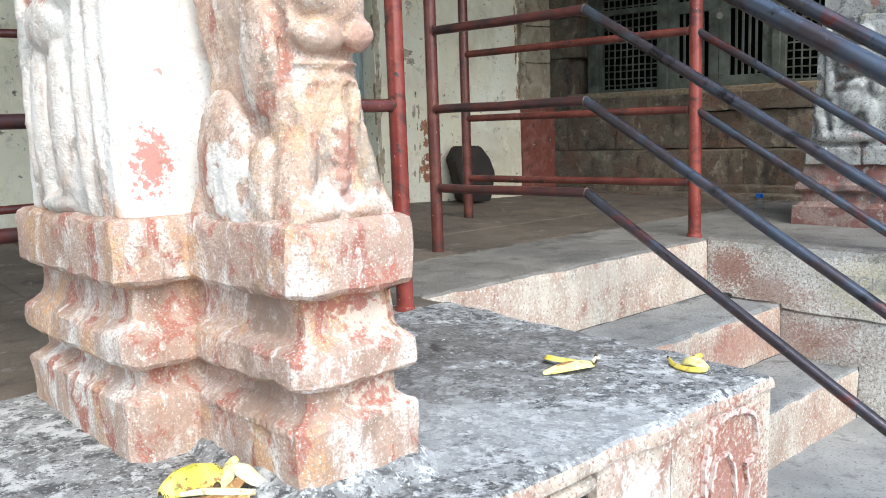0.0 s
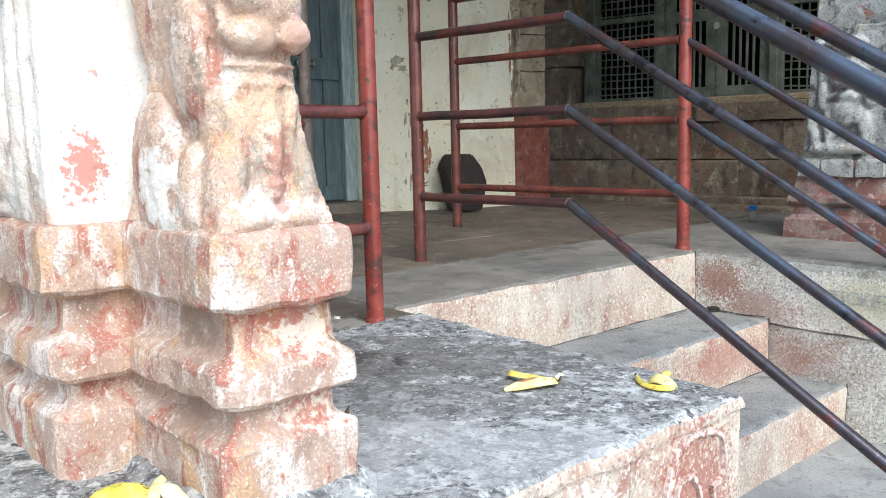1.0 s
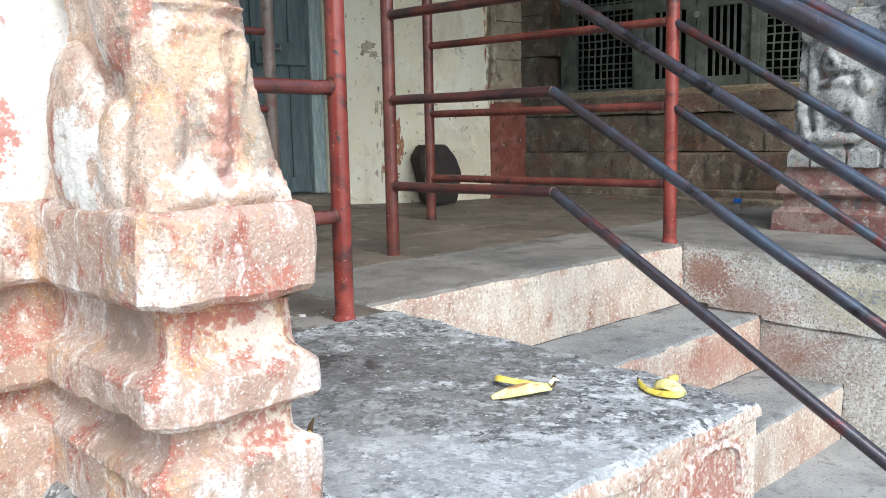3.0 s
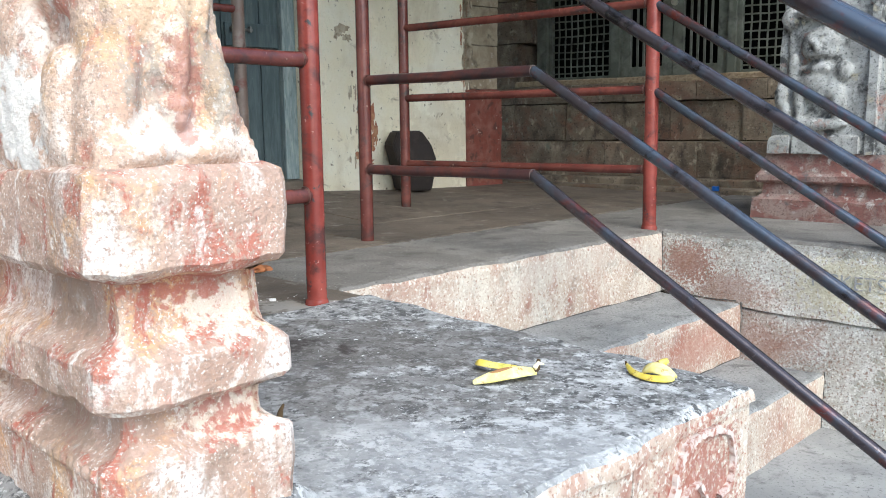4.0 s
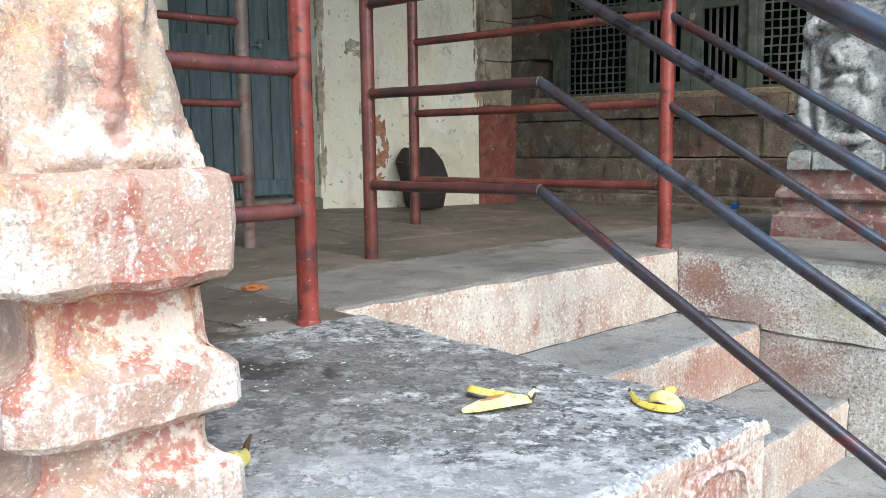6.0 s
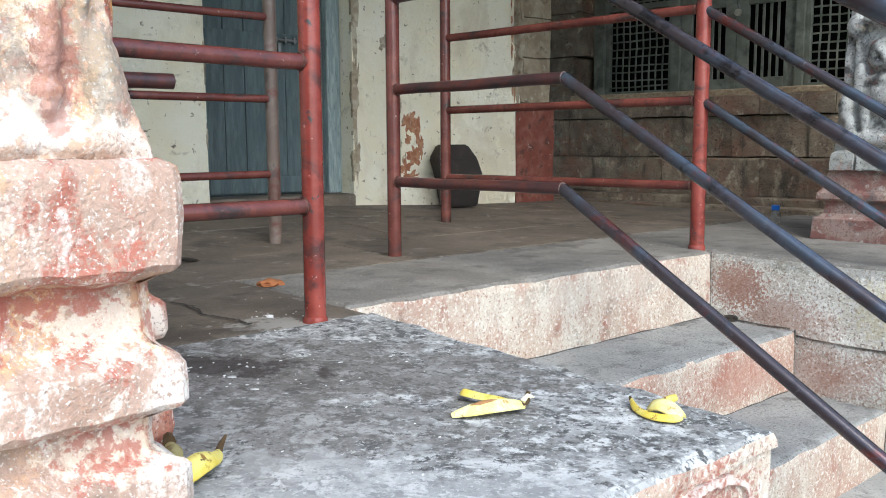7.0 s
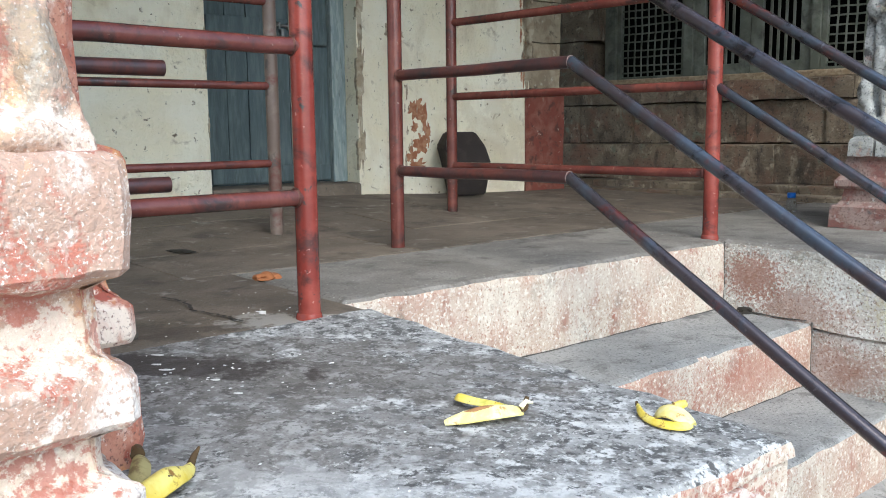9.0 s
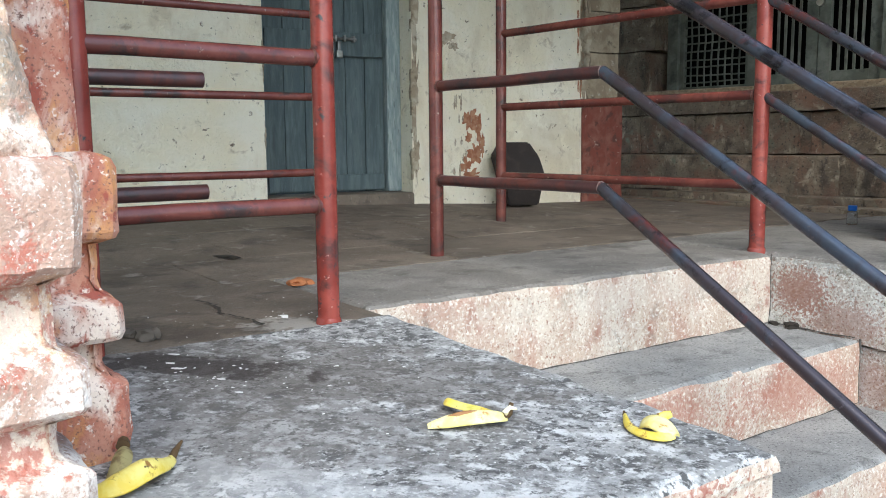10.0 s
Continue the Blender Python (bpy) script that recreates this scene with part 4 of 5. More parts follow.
# ragged plaster edges beside the door and flaked patches on the wall
def flake(name, x, z, w, h, mat, label, seed, y=PY):
    rnd = random.Random(seed)
    bm = bmesh.new()
    n = 40
    ph = rnd.random() * 10
    pts = []
    for i in range(n):
        t = 2 * math.pi * i / n
        r = 1 + 0.8 * noise.noise(Vector((2.2 * math.cos(t) + ph, 2.2 * math.sin(t), ph))) + 0.45 * noise.noise(Vector((7 * math.cos(t) + ph, 7 * math.sin(t), ph))) + 0.10 * rnd.uniform(-1, 1)
        pts.append((x + w * r * math.cos(t), z + h * r * math.sin(t)))
    front = [bm.verts.new((px, y - 0.003, pz)) for px, pz in pts]
    back = [bm.verts.new((px, y + 0.02, pz)) for px, pz in pts]
    bm.faces.new(front)
    for i in range(n):
        j = (i + 1) % n
        bm.faces.new((front[i], back[i], back[j], front[j]))
    return tagged(part(name, local(bm, FP), mat), label, "plaster patch", "flaked plaster patches", "structure")


for i, (x, z, w, h) in enumerate(((3.505, 0.555, 0.05, 0.06), (3.545, 0.35, 0.055, 0.055), (3.48, 0.28, 0.03, 0.04), (3.57, 0.50, 0.018, 0.08), (3.52, 0.22, 0.05, 0.03), (3.60, 0.40, 0.015, 0.05), (3.50, 0.44, 0.02, 0.03))):
    flake("plaster_patch", x, z, w, h, FLAKE, "bare red-brown patch where limewash has flaked off", 11 + i)
for i, (x, z, w, h) in enumerate(((3.36, 1.02, 0.045, 0.03), (3.40, 0.97, 0.03, 0.02), (3.32, 0.99, 0.015, 0.04))):
    flake("plaster_patch", x, z, w, h, PLASTERDIRT, "brown stained patch in the limewash", 31 + i)
for i, (z, h) in enumerate(((0.85, 0.16), (1.1, 0.2), (1.4, 0.3), (1.9, 0.3))):
    flake("plaster_patch", 4.385, z, 0.04, h, PLASTERDIRT, "ragged brown edge of the limewash", 41 + i)
for i, (z, h) in enumerate(((0.35, 0.14), (0.75, 0.22), (1.2, 0.25), (1.7, 0.3))):
    flake("plaster_patch", 3.14, z, 0.022, h, PLASTERDIRT, "crumbling brown plaster corner beside the door", 51 + i)
    flake("plaster_patch", 2.249, z + 0.1, 0.005, h * 0.4, PLASTERDIRT, "crumbling brown plaster corner beside the door", 61 + i)
rs = random.Random(77)
for i in range(16):
    flake("plaster_patch", 4.37 + rs.uniform(-0.05, 0.012), rs.uniform(0.72, 1.35), rs.uniform(0.004, 0.010), rs.uniform(0.015, 0.05), FLAKE, "small rust-brown flake at the limewash's edge", 81 + i)
for i in range(12):
    flake("plaster_patch", 3.43 + rs.uniform(-0.03, 0.10), rs.uniform(0.20, 0.66), rs.uniform(0.003, 0.007), rs.uniform(0.015, 0.05), PLASTERDIRT, "thin dark run in the limewash", 101 + i)
tagged(part("dado", local(loft(rect(4.36, 4.70, PY - 0.012, PY + 0.3), [(0.0, 0), (0.2, 0.001), (0.45, 0.002), (0.655, 0.003), (0.685, 0.012)], 0.03, 0.010, 18), FP), REDDADO), "flaking dark red painted dado", "dado", kind="structure")
endwall = tagged(part("wall_end", local(box(4.402, 4.66, PY + 0.03, PY + 0.5, -0.1, PZ), FP), DIRT), "bare brown stone end of the limewashed wall", "wall", kind="structure")
for z0, z1 in ((0.69, 0.98), (0.985, 1.24), (1.245, 1.6), (1.605, 2.1), (2.105, 2.7)):
    part("block", local(stone(rect(4.404, 4.675, PY + 0.004, PY + 0.48), z0, z1, 0.012, 0.05, 0.008, 10), FP), ENDSTONE, endwall, smooth=True)

# ---- stone wall under the wooden screen: courses that step back ----
stonewall = tagged(part("wall_screen_base", local(box(-4.3, 1.6, 6.2, 6.7, -0.1, 0.70), FS), DIRT), "dark coursed granite wall stepping back below the wooden screen", "wall", kind="structure")
rnd = random.Random(5)
COURSES = [(-0.03, 0.035, 5.66, [-3.75, -3.1, -2.5, -1.7, -1.0, 0.0, 1.6]), (0.03, 0.078, 5.82, [-4.0, -3.3, -2.65, -2.0, -1.2, -0.3, 0.6, 1.6]),
           (0.080, 0.318, 5.95, [-4.0, -3.38, -2.86, -2.203, -1.7, -1.1, -0.5, 0.2, 0.9, 1.6]), (0.324, 0.588, 6.10, [-3.95, -3.69, -3.26, -2.856, -2.448, -1.95, -1.3, -0.6, 0.1, 0.8, 1.6]),
           (0.594, 0.722, 6.07, [-3.95, -3.2, -2.558, -2.258, -1.8, -1.1, -0.4, 0.5, 1.6])]
for z0, z1, y, xs in COURSES:
    for x0, x1 in zip(xs, xs[1:]):
        g = rnd.uniform(0.001, 0.004)
        part("block", local(stone(rect(x0 + g, x1 - g, y + rnd.uniform(-0.015, 0.015), 6.3), z0, z1 - rnd.uniform(0, 0.004), 0.014, 0.035, 0.009, 13), FS), BRICK, stonewall, smooth=True)
part("sill", local(stone(rect(-3.72, 1.5, 6.13, 6.6), 0.723, 0.765, 0.012, 0.05, 0.006), FS), SILLWOOD, stonewall, "brown weathered timber sill")
for z0, z1, x0, x1 in ((0.724, 1.06, -3.93, -3.725), (0.724, 1.06, -4.25, -3.935), (1.066, 1.38, -4.25, -3.66), (1.386, 1.75, -4.25, -3.66), (1.756, 2.2, -4.25, -3.66)):
    part("block", local(stone(rect(x0, x1, 6.2 + rnd.uniform(-0.01, 0.01), 6.6), z0, z1, 0.014, 0.04, 0.012, 12), FS), BRICK, stonewall, smooth=True)

# ---- wooden screen: lattice panels and a barred double door ----
SY, SZ, ST = 6.40, 0.768, 2.2
screen = tagged(empty("window_1"), "grey-green wooden screen with lattice panels and a barred door", "window", kind="structure")


def bar(x0, x1, z0, z1, y0=0.0, y1=0.05, parent=None, name="frame"):
    return part(name, local(box(x0, x1, SY + y0, SY + y1, z0, z1, 0.003), FS), GREYWOOD, parent or screen)


def slat_mesh(length, wide, thick, seed):
    """A slightly wavy slat along z, from 0 to length."""
    bm = bmesh.new()
    n = 16
    rings = []
    for k in range(n + 1):
        z = length * k / n
        dx, dy = 0.006 * noise.noise(Vector((seed, z * 7, 0))), 0.004 * math.sin(z * 55 + seed)
        rings.append([bm.verts.new((dx + sx * wide / 2, dy + sy * thick / 2, z)) for sx, sy in ((-1, -1), (1, -1), (1, 1), (-1, 1))])
    for r0, r1 in zip(rings, rings[1:]):
        for j in range(4):
            bm.faces.new((r0[j], r0[(j + 1) % 4], r1[(j + 1) % 4], r1[j]))
    return bm


def lattice(x0, x1, z0=SZ, z1=ST - 0.02):
    panel = part("lattice_panel", local(box(x0, x0 + 0.03, SY, SY + 0.05, z0, z1, 0.003), FS), GREYWOOD, screen, "woven lattice panel in a frame")
    bar(x1 - 0.03, x1, z0, z1, parent=panel)
    for za, zb in ((z0, z0 + 0.03), (1.385, 1.425), (z1 - 0.035, z1)):
        bar(x0 + 0.03, x1 - 0.03, za, zb, parent=panel)
    n = max(3, round((x1 - x0 - 0.06) / 0.056))
    up = side = None
    for k in range(1, n):
        x = x0 + 0.03 + (x1 - x0 - 0.06) * k / n
        if up is None:
            s = part("slat", slat_mesh(z1 - z0 - 0.02, 0.011, 0.006, 1.0), GREYWOOD, panel)
            up = s.data
        else:
            s = new("slat", up)
            s.parent = panel
        s.matrix_basis = FS @ Matrix.Translation((x, SY + 0.02, z0 + 0.01))
    m = round((z1 - z0) / 0.056)
    for k in range(1, m):
        z = z0 + (z1 - z0) * k / m + 0.007 * noise.noise(Vector((k * 1.7, x0, 0)))
        if side is None:
            s = part("slat", slat_mesh(x1 - x0 - 0.02, 0.011, 0.006, 4.0), GREYWOOD, panel)
            side = s.data
        else:
            s = new("slat", side)
            s.parent = panel
        s.matrix_basis = FS @ Matrix.Translation((x0 + 0.01, SY + 0.029, z)) @ Matrix.Rotation(radians(90 + 3 * noise.noise(Vector((k * 2.3, 0, x0)))), 4, "Y")


lattice(-3.575, -3.03)
lattice(-2.105, -1.60)
lattice(-1.50, -0.95)
bar(-3.66, -3.577, SZ, ST, -0.03, 0.09)
bar(-3.028, -2.965, SZ, ST, -0.03, 0.09)
bar(-2.160, -2.107, SZ, ST, -0.03, 0.09)
bar(-1.598, -1.502, SZ, ST, -0.03, 0.09)
bar(-0.948, 1.58, SZ, ST, -0.03, 0.09)
bar(-3.66, 1.58, ST + 0.001, ST + 0.03, -0.03, 0.09)
for x0, x1 in ((-2.963, -2.566), (-2.560, -2.163)):
    leaf = part("door_leaf", local(box(x0, x0 + 0.075, SY, SY + 0.04, SZ, ST, 0.003), FS), GREYWOOD, screen, "barred leaf of the screen door")
    bar(x1 - 0.075, x1, SZ, ST, 0, 0.04, leaf)
    for z0, z1 in ((SZ, 0.85), (1.335, 1.42), (2.12, ST)):
        bar(x0 + 0.075, x1 - 0.075, z0, z1, 0, 0.04, leaf)
    for k in range(1, 5):
        x = x0 + 0.075 + (x1 - x0 - 0.15) * k / 5
        bar(x - 0.008, x + 0.008, 0.85, 2.12, 0.012, 0.028, leaf, "bar")
pad = part("padlock", local(tube([(-2.545, SY - 0.035, 1.285), (-2.545, SY - 0.015, 1.285)], 0.024, 16), FS), BRASS, screen, "round steel padlock", True)
part("shackle", local(tube([(-2.555, SY - 0.025, 1.305), (-2.553, SY - 0.025, 1.33), (-2.545, SY - 0.025, 1.338), (-2.537, SY - 0.025, 1.33), (-2.535, SY - 0.025, 1.305)], 0.004, 8), FS), IRON, pad)

# ---- porch paving: large stones, rising a little towards the limewashed wall ----
rnd = random.Random(9)
QX, QY = Vector((math.cos(radians(42)), math.sin(radians(42)))), Vector((-math.sin(radians(42)), math.cos(radians(42))))
NS = Vector((math.sin(radians(36)), math.cos(radians(36))))


def rise(x, y):
    p = Vector((x, y))
    return 0.085 * max(0.0, p.dot(QY) - 3.3) * min(1.0, max(0.25, (4.8 - p.dot(QX)) / 2.6))


def pave(a0, a1, b0, b1):
    bm = stone(rect_ab(a0 + 0.002, a1 - 0.002, b0 + 0.002, b1 - 0.002), -0.06, 0.0 - rnd.uniform(0, 0.003), 0.004, 0.10, 0.003, 6)
    for v in bm.verts:
        v.co.z += rise(v.co.x, v.co.y)
    part("paving_stone", bm, FLOOR, floor)


a = -3.4
while a < A_SLAB - 0.1:
    a1 = min(A_SLAB, a + rnd.uniform(0.9, 1.5))
    if A_SLAB - a1 < 0.5:
        a1 = A_SLAB
    pave(a, a1, -2.664, -1.934)
    a = a1
b = -2.666
while b > -7.4:
    depth = rnd.uniform(0.5, 0.75)
    a = -3.4 + rnd.uniform(0, 0.5)
    while a < 7.5:
        a1 = a + rnd.uniform(0.7, 1.2)
        corners = [ab(p, q).xy for p in (a, a1) for q in (b, b - depth)]
        if any(p.dot(QY) < PY - 0.02 and p.dot(NS) < 5.8 for p in corners):
            pave(a, a1, b - depth, b)
        a = a1
    b -= depth

# a wandering crack in the paving
crack = [Vector((-0.70, 2.765, 0)), Vector((-0.62, 2.71, 0)), Vector((-0.55, 2.60, 0)), Vector((-0.46, 2.555, 0)), Vector((-0.385, 2.49, 0))]
bm = bmesh.new()
left, right = [], []
for i in range(len(crack) - 1):
    for k in range(8):
        p = crack[i].lerp(crack[i + 1], k / 8) + wobble(crack[i] + Vector((k, 0, 0)), 0.012, 2.3)
        w = 0.002 + 0.004 * abs(noise.noise(p * 25))
        left.append(bm.verts.new((p.x - w, p.y - w, 0.0025)))
        right.append(bm.verts.new((p.x + w, p.y + w, 0.0025)))
for i in range(len(left) - 1):
    bm.faces.new((left[i], right[i], right[i + 1], left[i + 1]))
part("crack", bm, DIRT, floor, "dark open crack")

# ---- small things ----
# blackened box leaning by the wall
bm = bmesh.new()
rings = []
for z, x0, x1, y0, y1 in ((0.0, -0.12, 0.10, -0.13, 0.13), (0.20, -0.165, 0.135, -0.15, 0.12), (0.31, -0.20, 0.10, -0.13, 0.11), (0.40, -0.15, 0.04, -0.09, 0.10)):
    rings.append([bm.verts.new(c) for c in ((x0, y0, z), (x1, y0 + 0.02, z), (x1 - 0.02, y1, z), (x0 + 0.01, y1, z))])
for r0, r1 in zip(rings, rings[1:]):
    for k in range(4):
        bm.faces.new((r0[k], r0[(k + 1) % 4], r1[(k + 1) % 4], r1[k]))
bm.faces.new(list(reversed(rings[0])))
bm.faces.new(rings[-1])
bmesh.ops.bevel(bm, geom=bm.edges[:], offset=0.010, segments=2, affect="EDGES")
crate = tagged(empty("wooden_box", FP @ pose(3.76, 4.38, 0.045, 0, 0, -20) @ Matrix.Diagonal((0.86, 0.86, 0.92, 1))), "blackened wooden box standing against the limewashed wall", "box")
part("body", bm, BOXWOOD, crate)

# small bottle with a blue cap
bottle = tagged(empty("plastic_bottle", pose(1.550, 5.130, 0.001)), "small clear plastic bottle with a blue cap on the paving", "bottle")
bm = bmesh.new()
prof = [(0.0, 0.0), (0.022, 0.0), (0.025, 0.004), (0.025, 0.05), (0.023, 0.058), (0.016, 0.066), (0.015, 0.074), (0.0, 0.075)]
rings = [[bm.verts.new((r * math.cos(2 * math.pi * k / 20), r * math.sin(2 * math.pi * k / 20), z)) for k in range(20)] for r, z in prof[1:-1]]
for r0, r1 in zip(rings, rings[1:]):
    for k in range(20):
        bm.faces.new((r0[k], r0[(k + 1) % 20], r1[(k + 1) % 20], r1[k]))
bm.faces.new(list(reversed(rings[0])))
bm.faces.new(rings[-1])
part("bottle_body", bm, CLEAR, bottle, smooth=True)
part("cap", tube([(0, 0, 0.068), (0, 0, 0.071), (0, 0, 0.090), (0, 0, 0.094)], [0.0195, 0.021, 0.021, 0.0185], 20), CAPBLUE, bottle, "blue screw cap", True)


def petal(points, widths, thick, mat, parent, name, label="", curl=0.3):
    """A strip of peel: a thin cupped skin along points, w wide."""
    bm = bmesh.new()
    pts = [Vector(p) for p in points]
    fine = []
    for i in range(len(pts) - 1):
        p0, p1, p2, p3 = pts[max(0, i - 1)], pts[i], pts[i + 1], pts[min(len(pts) - 1, i + 2)]
        for k in range(6):
            t = k / 6
            q = 0.5 * ((2 * p1) + (p2 - p0) * t + (2 * p0 - 5 * p1 + 4 * p2 - p3) * t * t + (3 * p1 - p0 - 3 * p2 + p3) * t ** 3)
            fine.append((q, widths[i] * (1 - t) + widths[i + 1] * t))
    fine.append((pts[-1], widths[-1]))
    rings, m = [], 10
    for i, (p, w) in enumerate(fine):
        d = (fine[min(i + 1, len(fine) - 1)][0] - fine[max(0, i - 1)][0]).normalized()
        s = d.cross(Vector((0, 0, 1))).normalized()
        up = s.cross(d)
        ring = []
        for k in range(m + 1):
            t = 2 * k / m - 1
            ring.append(bm.verts.new(p + s * t * w + up * (curl * w * (1 - t * t) + thick * (1 - 0.6 * t * t))))
        for k in range(m, -1, -1):
            t = 2 * k / m - 1
            ring.append(bm.verts.new(p + s * t * w * 0.97 + up * (curl * w * (1 - t * t) - thick * 0.3)))
        rings.append(ring)
    for r0, r1 in zip(rings, rings[1:]):
        for k in range(len(r0)):
            j = (k + 1) % len(r0)
            bm.faces.new((r0[k], r0[j], r1[j], r1[k]))
    bm.faces.new(list(reversed(rings[0])))
    bm.faces.new(rings[-1])
    return part(name, bm, mat, parent, label, True)


def peel(label, x, y, size=1.0):
    """A peel whose parts are given about the point (x, y) of the slab."""
    return tagged(empty("banana_peel", Matrix.Translation((x, y, slab_z(x, y))) @ Matrix.Scale(size, 4) @ Matrix.Translation((-x, -y, 0))), label, "banana peel", "banana peels on the slab")


p = peel("yellow banana peel with brown bruises lying on the slab", 0.130, 1.884, 0.84)
petal([(0.130, 1.884, 0.003), (0.165, 1.893, 0.008), (0.21, 1.907, 0.013), (0.248, 1.925, 0.012), (0.268, 1.933, 0.010)], [0.004, 0.017, 0.021, 0.015, 0.006], 0.004, PEELIN, p, "skin", "bruised yellow skin", 0.75)
petal([(0.146, 2.010, 0.010), (0.150, 1.985, 0.017), (0.18, 1.972, 0.014), (0.215, 1.962, 0.012), (0.245, 1.942, 0.012)], [0.006, 0.011, 0.010, 0.009, 0.007], 0.003, PEEL, p, "skin", "greenish curled strip", 0.8)
petal([(0.160, 1.889, 0.0165), (0.185, 1.897, 0.0215), (0.21, 1.905, 0.0238), (0.235, 1.917, 0.0205)], [0.003, 0.008, 0.008, 0.003], 0.0035, BRUISE, p, "bruise", "brown bruised streak", 0.75)
part("stem", tube([(0.262, 1.931, 0.014), (0.272, 1.935, 0.022), (0.276, 1.940, 0.040)], [0.008, 0.007, 0.004], 10), STEM, p, "chewed dark stem", True)
part("fibre", tube([(0.268, 1.928, 0.014), (0.266, 1.925, 0.026), (0.274, 1.930, 0.034), (0.286, 1.934, 0.030)], [0.003, 0.005, 0.004, 0.002], 8), PITH, p, "frayed pale fibre", True)
p = peel("folded yellow banana peel with a brown spot on the slab", 0.425, 1.94, 0.86)
petal([(0.425, 1.985, 0.012), (0.432, 1.945, 0.006), (0.455, 1.910, 0.004), (0.488, 1.898, 0.004), (0.505, 1.905, 0.006)], [0.004, 0.008, 0.010, 0.011, 0.007], 0.004, PEEL, p, "skin", "thin yellow strip", 0.6)
petal([(0.507, 1.904, 0.004), (0.494, 1.918, 0.013), (0.480, 1.932, 0.017), (0.468, 1.944, 0.012), (0.460, 1.952, 0.002)], [0.012, 0.020, 0.024, 0.022, 0.014], 0.005, PEELIN, p, "skin", "folded hump of skin", 0.5)
part("stem", tube([(0.484, 1.936, 0.026), (0.494, 1.940, 0.032), (0.503, 1.943, 0.034)], [0.011, 0.008, 0.006], 10), PEEL, p, "pale broken stem", True)
petal([(0.470, 1.952, 0.010), (0.474, 1.944, 0.020), (0.480, 1.938, 0.026)], [0.006, 0.009, 0.005], 0.003, BRUISE, p, "bruise", "dark brown bruise", 0.6)
part("tip", tube([(0.424, 1.987, 0.014), (0.423, 1.992, 0.020)], [0.004, 0.002], 8), STEM, p, smooth=True)
p = peel("spread yellow banana peel against the pillar's plinth", -0.42, 1.27)
petal([(-0.494, 1.250, 0.002), (-0.476, 1.272, 0.003), (-0.450, 1.284, 0.004), (-0.420, 1.286, 0.004), (-0.402, 1.284, 0.003)], [0.010, 0.026, 0.031, 0.030, 0.020], 0.004, PEEL, p, "skin", "broad yellow skin", 1.15)
petal([(-0.404, 1.270, 0.003), (-0.398, 1.286, 0.022), (-0.392, 1.297, 0.038), (-0.386, 1.304, 0.044)], [0.014, 0.014, 0.011, 0.005], 0.004, PEELIN, p, "skin", "upright pale strip", 0.5)
petal([(-0.388, 1.296, 0.030), (-0.370, 1.286, 0.028), (-0.352, 1.280, 0.016), (-0.332, 1.283, 0.004)], [0.008, 0.017, 0.015, 0.004], 0.004, PITH, p, "inner_skin", "cream pointed inner side", 0.6)
petal([(-0.392, 1.262, 0.004), (-0.378, 1.270, 0.014), (-0.368, 1.284, 0.024)], [0.010, 0.012, 0.008], 0.003, BRUISE, p, "bruise", "brown bruised side", 0.6)
petal([(-0.462, 1.250, 0.006), (-0.425, 1.252, 0.010), (-0.385, 1.250, 0.010), (-0.345, 1.258, 0.006)], [0.004, 0.009, 0.011, 0.007], 0.003, PITH, p, "inner_skin", "pale folded lining", 0.4)
petal([(-0.445, 1.236, 0.002), (-0.40, 1.236, 0.004), (-0.35, 1.243, 0.003)], [0.005, 0.012, 0.006], 0.003, BRUISE, p, "underside", "brown torn underside", 0.4)
part("stem", tube([(-0.407, 1.262, 0.016), (-0.405, 1.256, 0.018)], [0.006, 0.004], 10), STEM, p, "dark round stem end", True)
p = peel("long yellow banana peel with a dark stem behind the pillar", -0.225, 1.545, 0.86)
petal([(-0.225, 1.545, 0.004), (-0.19, 1.575, 0.012), (-0.172, 1.615, 0.020), (-0.165, 1.655, 0.014), (-0.168, 1.690, 0.012)], [0.008, 0.024, 0.024, 0.014, 0.007], 0.004, PEEL, p, "skin", "bruised yellow skin", 0.8)
petal([(-0.21, 1.60, 0.010), (-0.222, 1.640, 0.030), (-0.235, 1.665, 0.032), (-0.245, 1.680, 0.030)], [0.016, 0.015, 0.011, 0.006], 0.003, OLIVE, p, "inner_skin", "dull olive inner skin", 0.35)
part("stem", tube([(-0.168, 1.688, 0.016), (-0.168, 1.705, 0.026), (-0.164, 1.716, 0.036)], [0.007, 0.005, 0.002], 8), STEM, p, "dry stem", True)
part("stem", tube([(-0.243, 1.676, 0.036), (-0.250, 1.690, 0.036), (-0.256, 1.692, 0.028)], [0.011, 0.010, 0.006], 8), STEM, p, "black stem end", True)


def clod(name, x, y, z, r, mat, label, category, seed, flat=0.6, stretch=1.0, group=""):
    bm = bmesh.new()
    bmesh.ops.create_icosphere(bm, subdivisions=3, radius=1.0)
    for v in bm.verts:
        k = 1 + 0.45 * noise.noise(v.co * 1.6 + Vector((seed, 0, 0))) + 0.15 * noise.noise(v.co * 5 + Vector((seed, 3, 0)))
        v.co = Vector((v.co.x * r * k * stretch, v.co.y * r * k, max(-0.25, v.co.z) * r * k * flat))
    low = min(v.co.z for v in bm.verts)
    for v in bm.verts:
        v.co.z -= low
    ob = part(name, bm, mat, smooth=True)
    ob.matrix_world = pose(x, y, z - 0.001, 0, 0, seed * 40)
    return tagged(ob, label, category, group)


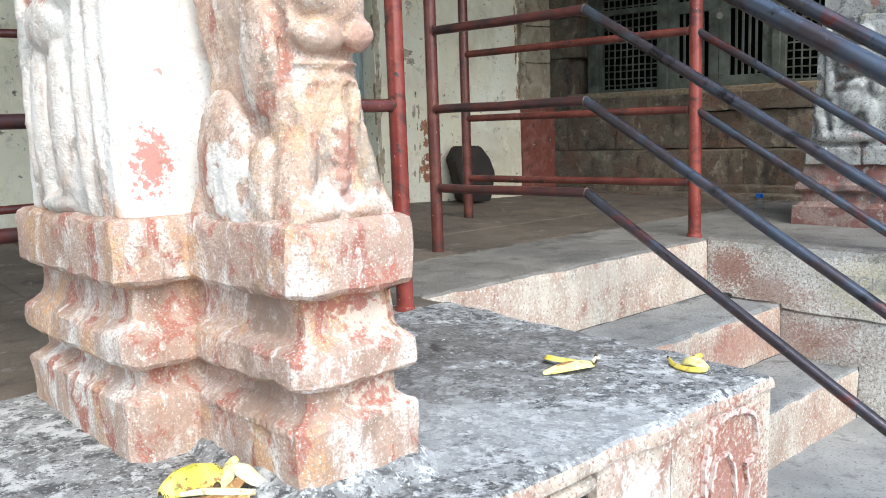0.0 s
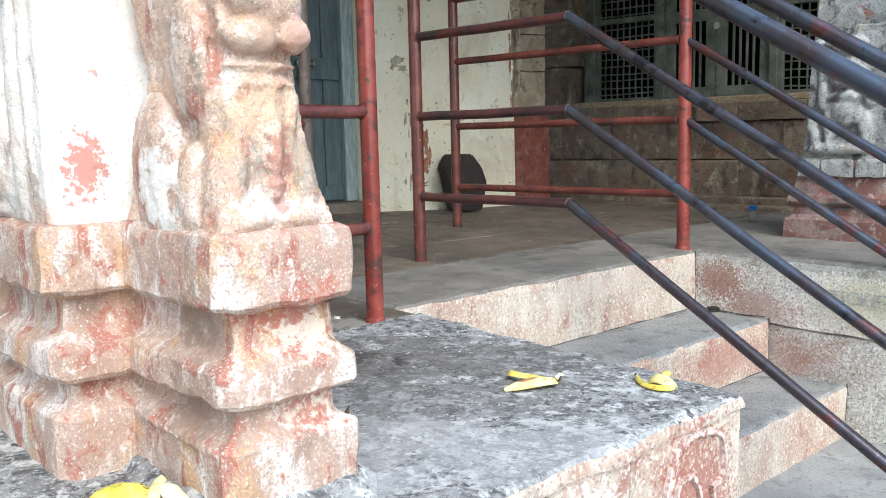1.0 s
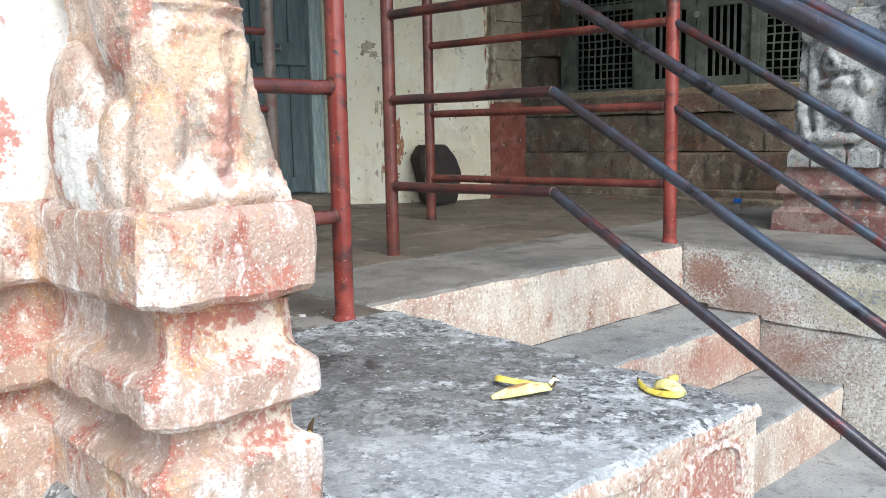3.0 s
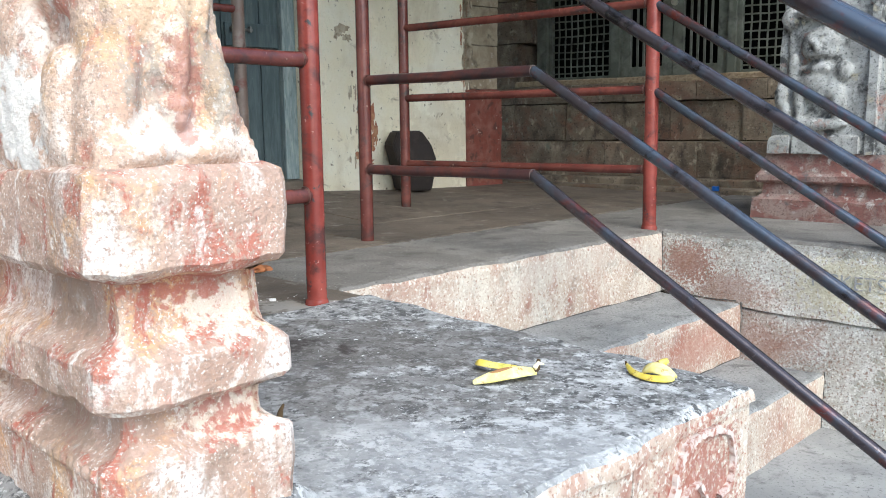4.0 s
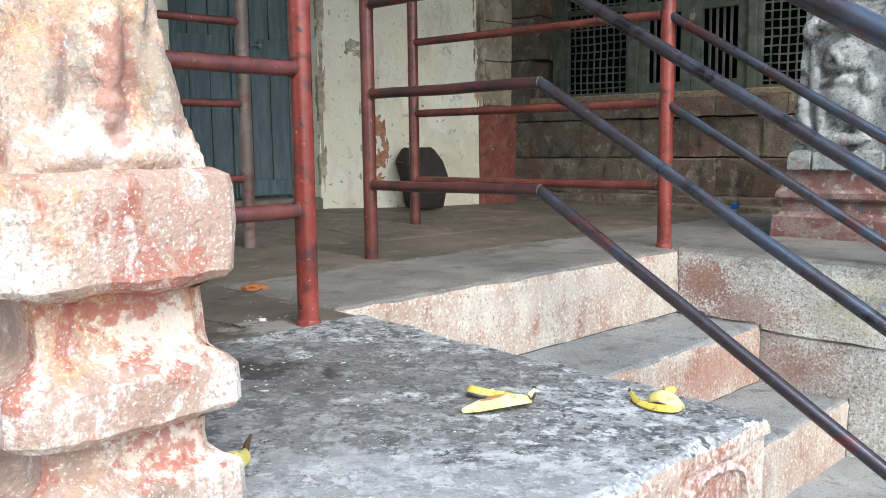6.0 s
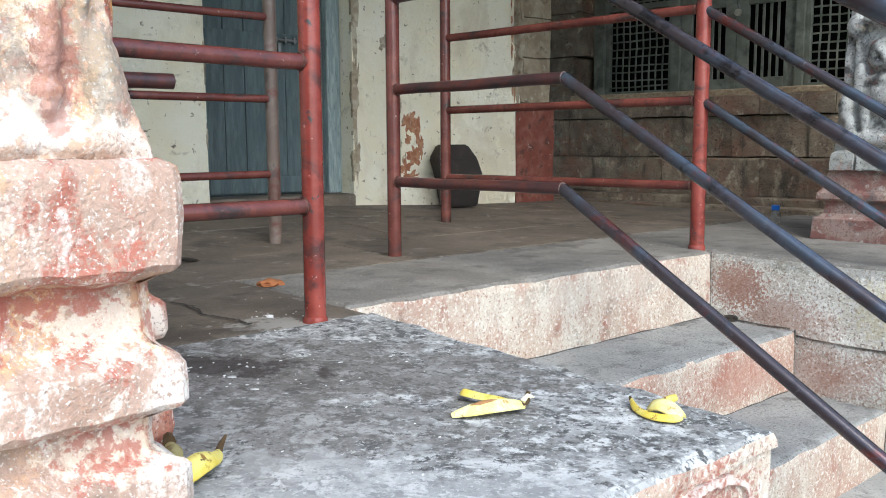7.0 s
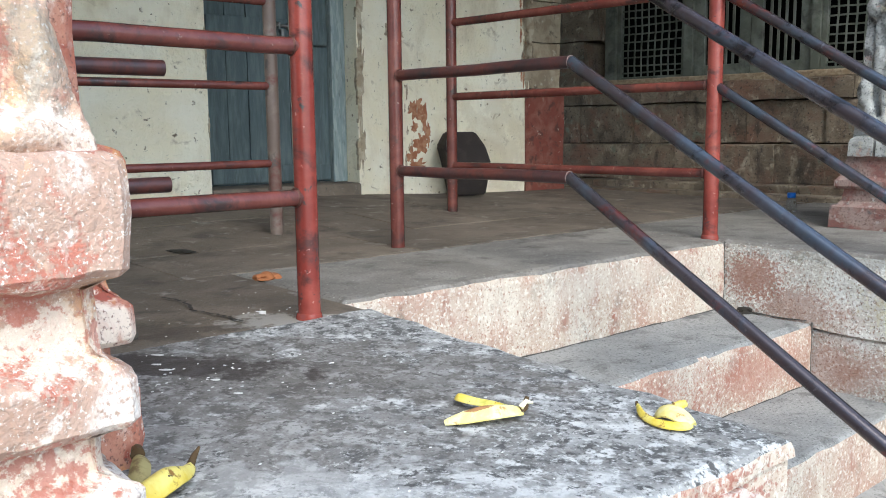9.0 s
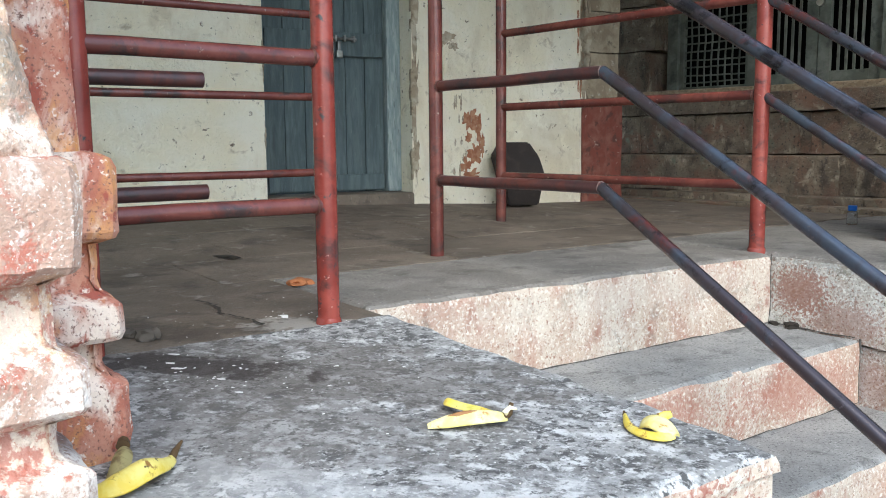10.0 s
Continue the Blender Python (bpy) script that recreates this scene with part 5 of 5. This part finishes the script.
clod("brick_chip", -0.515, 3.06, 0.0, 0.028, SOIL, "broken orange brick chip on the porch floor", "chip", 1.0, 0.55, 1.5)
clod("stone_lump", -0.586, 2.325, 0.0, 0.026, LUMP, "dark brown clod on the slab's back edge", "clod", 2.0, 0.8)
clod("stone_lump", -0.640, 2.335, 0.0, 0.017, LUMP, "small dark clod on the slab's back edge", "clod", 3.0, 0.8)
clod("dry_leaf", -0.994, 3.58, 0.004, 0.03, LEAFDRY, "shrivelled dark leaf on the porch floor", "leaf", 4.0, 0.2, 1.8)
for i, (x, y, r) in enumerate(((1.02, 4.0, 0.02), (1.06, 3.93, 0.03), (1.0, 3.97, 0.016))):
    clod("dry_leaf", x, y, Z_STEP1, r, LEAFDRY, "curled black dry leaf on the step", "leaf", 5.0 + i, 0.5, 1.9, "dry leaves on the step")

# bird droppings and grit on the slab
rnd = random.Random(21)
bm = bmesh.new()
for cx, cy, n, s in ((-0.40, 2.14, 26, 0.10), (-0.25, 2.02, 20, 0.10), (-0.05, 2.25, 20, 0.2), (0.2, 1.75, 25, 0.3), (-0.45, 2.55, 18, 0.25), (-0.36, 2.57, 12, 0.05)):
    for _ in range(n):
        x, y = cx + rnd.gauss(0, s), cy + rnd.gauss(0, s * 0.5)
        q = Vector((x, y, 0))
        if q.dot(V) > B_SLAB - 0.06 or q.dot(U) > A_SLAB - 0.05 or (q.dot(U) < 1.08 and q.dot(V) > -1.95):
            continue
        r = rnd.uniform(0.0007, 0.0022)
        bmesh.ops.create_icosphere(bm, subdivisions=2, radius=1.0, matrix=pose(x, y, slab_z(x, y) + 0.0005, 0, 0, rnd.uniform(0, 90)) @ Matrix.Diagonal((r * rnd.uniform(1, 2.5), r, 0.0009, 1)))
tagged(part("droppings", bm, SPECK), "scattered white droppings and grit on the slab", "droppings", kind="stuff")
bm = bmesh.new()
for x, y, rx in ((-0.40, 2.10, 0.016), (-0.455, 2.19, 0.014), (-0.29, 2.055, 0.012), (-0.225, 1.99, 0.010), (-0.43, 2.13, 0.012), (-0.37, 2.57, 0.011)):
    n = 18
    rx *= 0.75
    up = [bm.verts.new((x + rx * (1 + 0.5 * noise.noise(Vector((x * 30 + math.cos(2 * math.pi * k / n) * 2, math.sin(2 * math.pi * k / n) * 2, 0)))) * math.cos(2 * math.pi * k / n),
                        y + 0.35 * rx * (1 + 0.6 * noise.noise(Vector((y * 30 + math.cos(2 * math.pi * k / n) * 2, math.sin(2 * math.pi * k / n) * 2, 4)))) * math.sin(2 * math.pi * k / n), slab_z(x, y) + 0.0012)) for k in range(n)]
    bm.faces.new(up)
    lowv = [bm.verts.new((v.co.x, v.co.y, v.co.z - 0.007)) for v in up]
    for k in range(n):
        bm.faces.new((lowv[k], lowv[(k + 1) % n], up[(k + 1) % n], up[k]))
tagged(part("splashes", bm, SPECK), "dried white splashes on the slab", "droppings", kind="stuff")

# faded painted word on the far platform's side
curve = bpy.data.curves.new("word", "FONT")
curve.body, curve.size, curve.extrude = "TICKETS", 0.074, 0.001
tmp = new("word", curve)
bpy.context.view_layer.update()
me = bpy.data.meshes.new_from_object(tmp.evaluated_get(bpy.context.evaluated_depsgraph_get()))
bpy.data.objects.remove(tmp)
me.materials.clear()
me.materials.append(LETTER)
word = new("painted_word", me)
word.parent = far_platform
word["label"] = "faded grey painted word"
word.matrix_world = Matrix.Translation(ab(A_WALL - 0.007, -1.455, -0.160)) @ Matrix(((V.x, 0, -U.x, 0), (V.y, 0, -U.y, 0), (0, 1, 0, 0), (0, 0, 0, 1)))
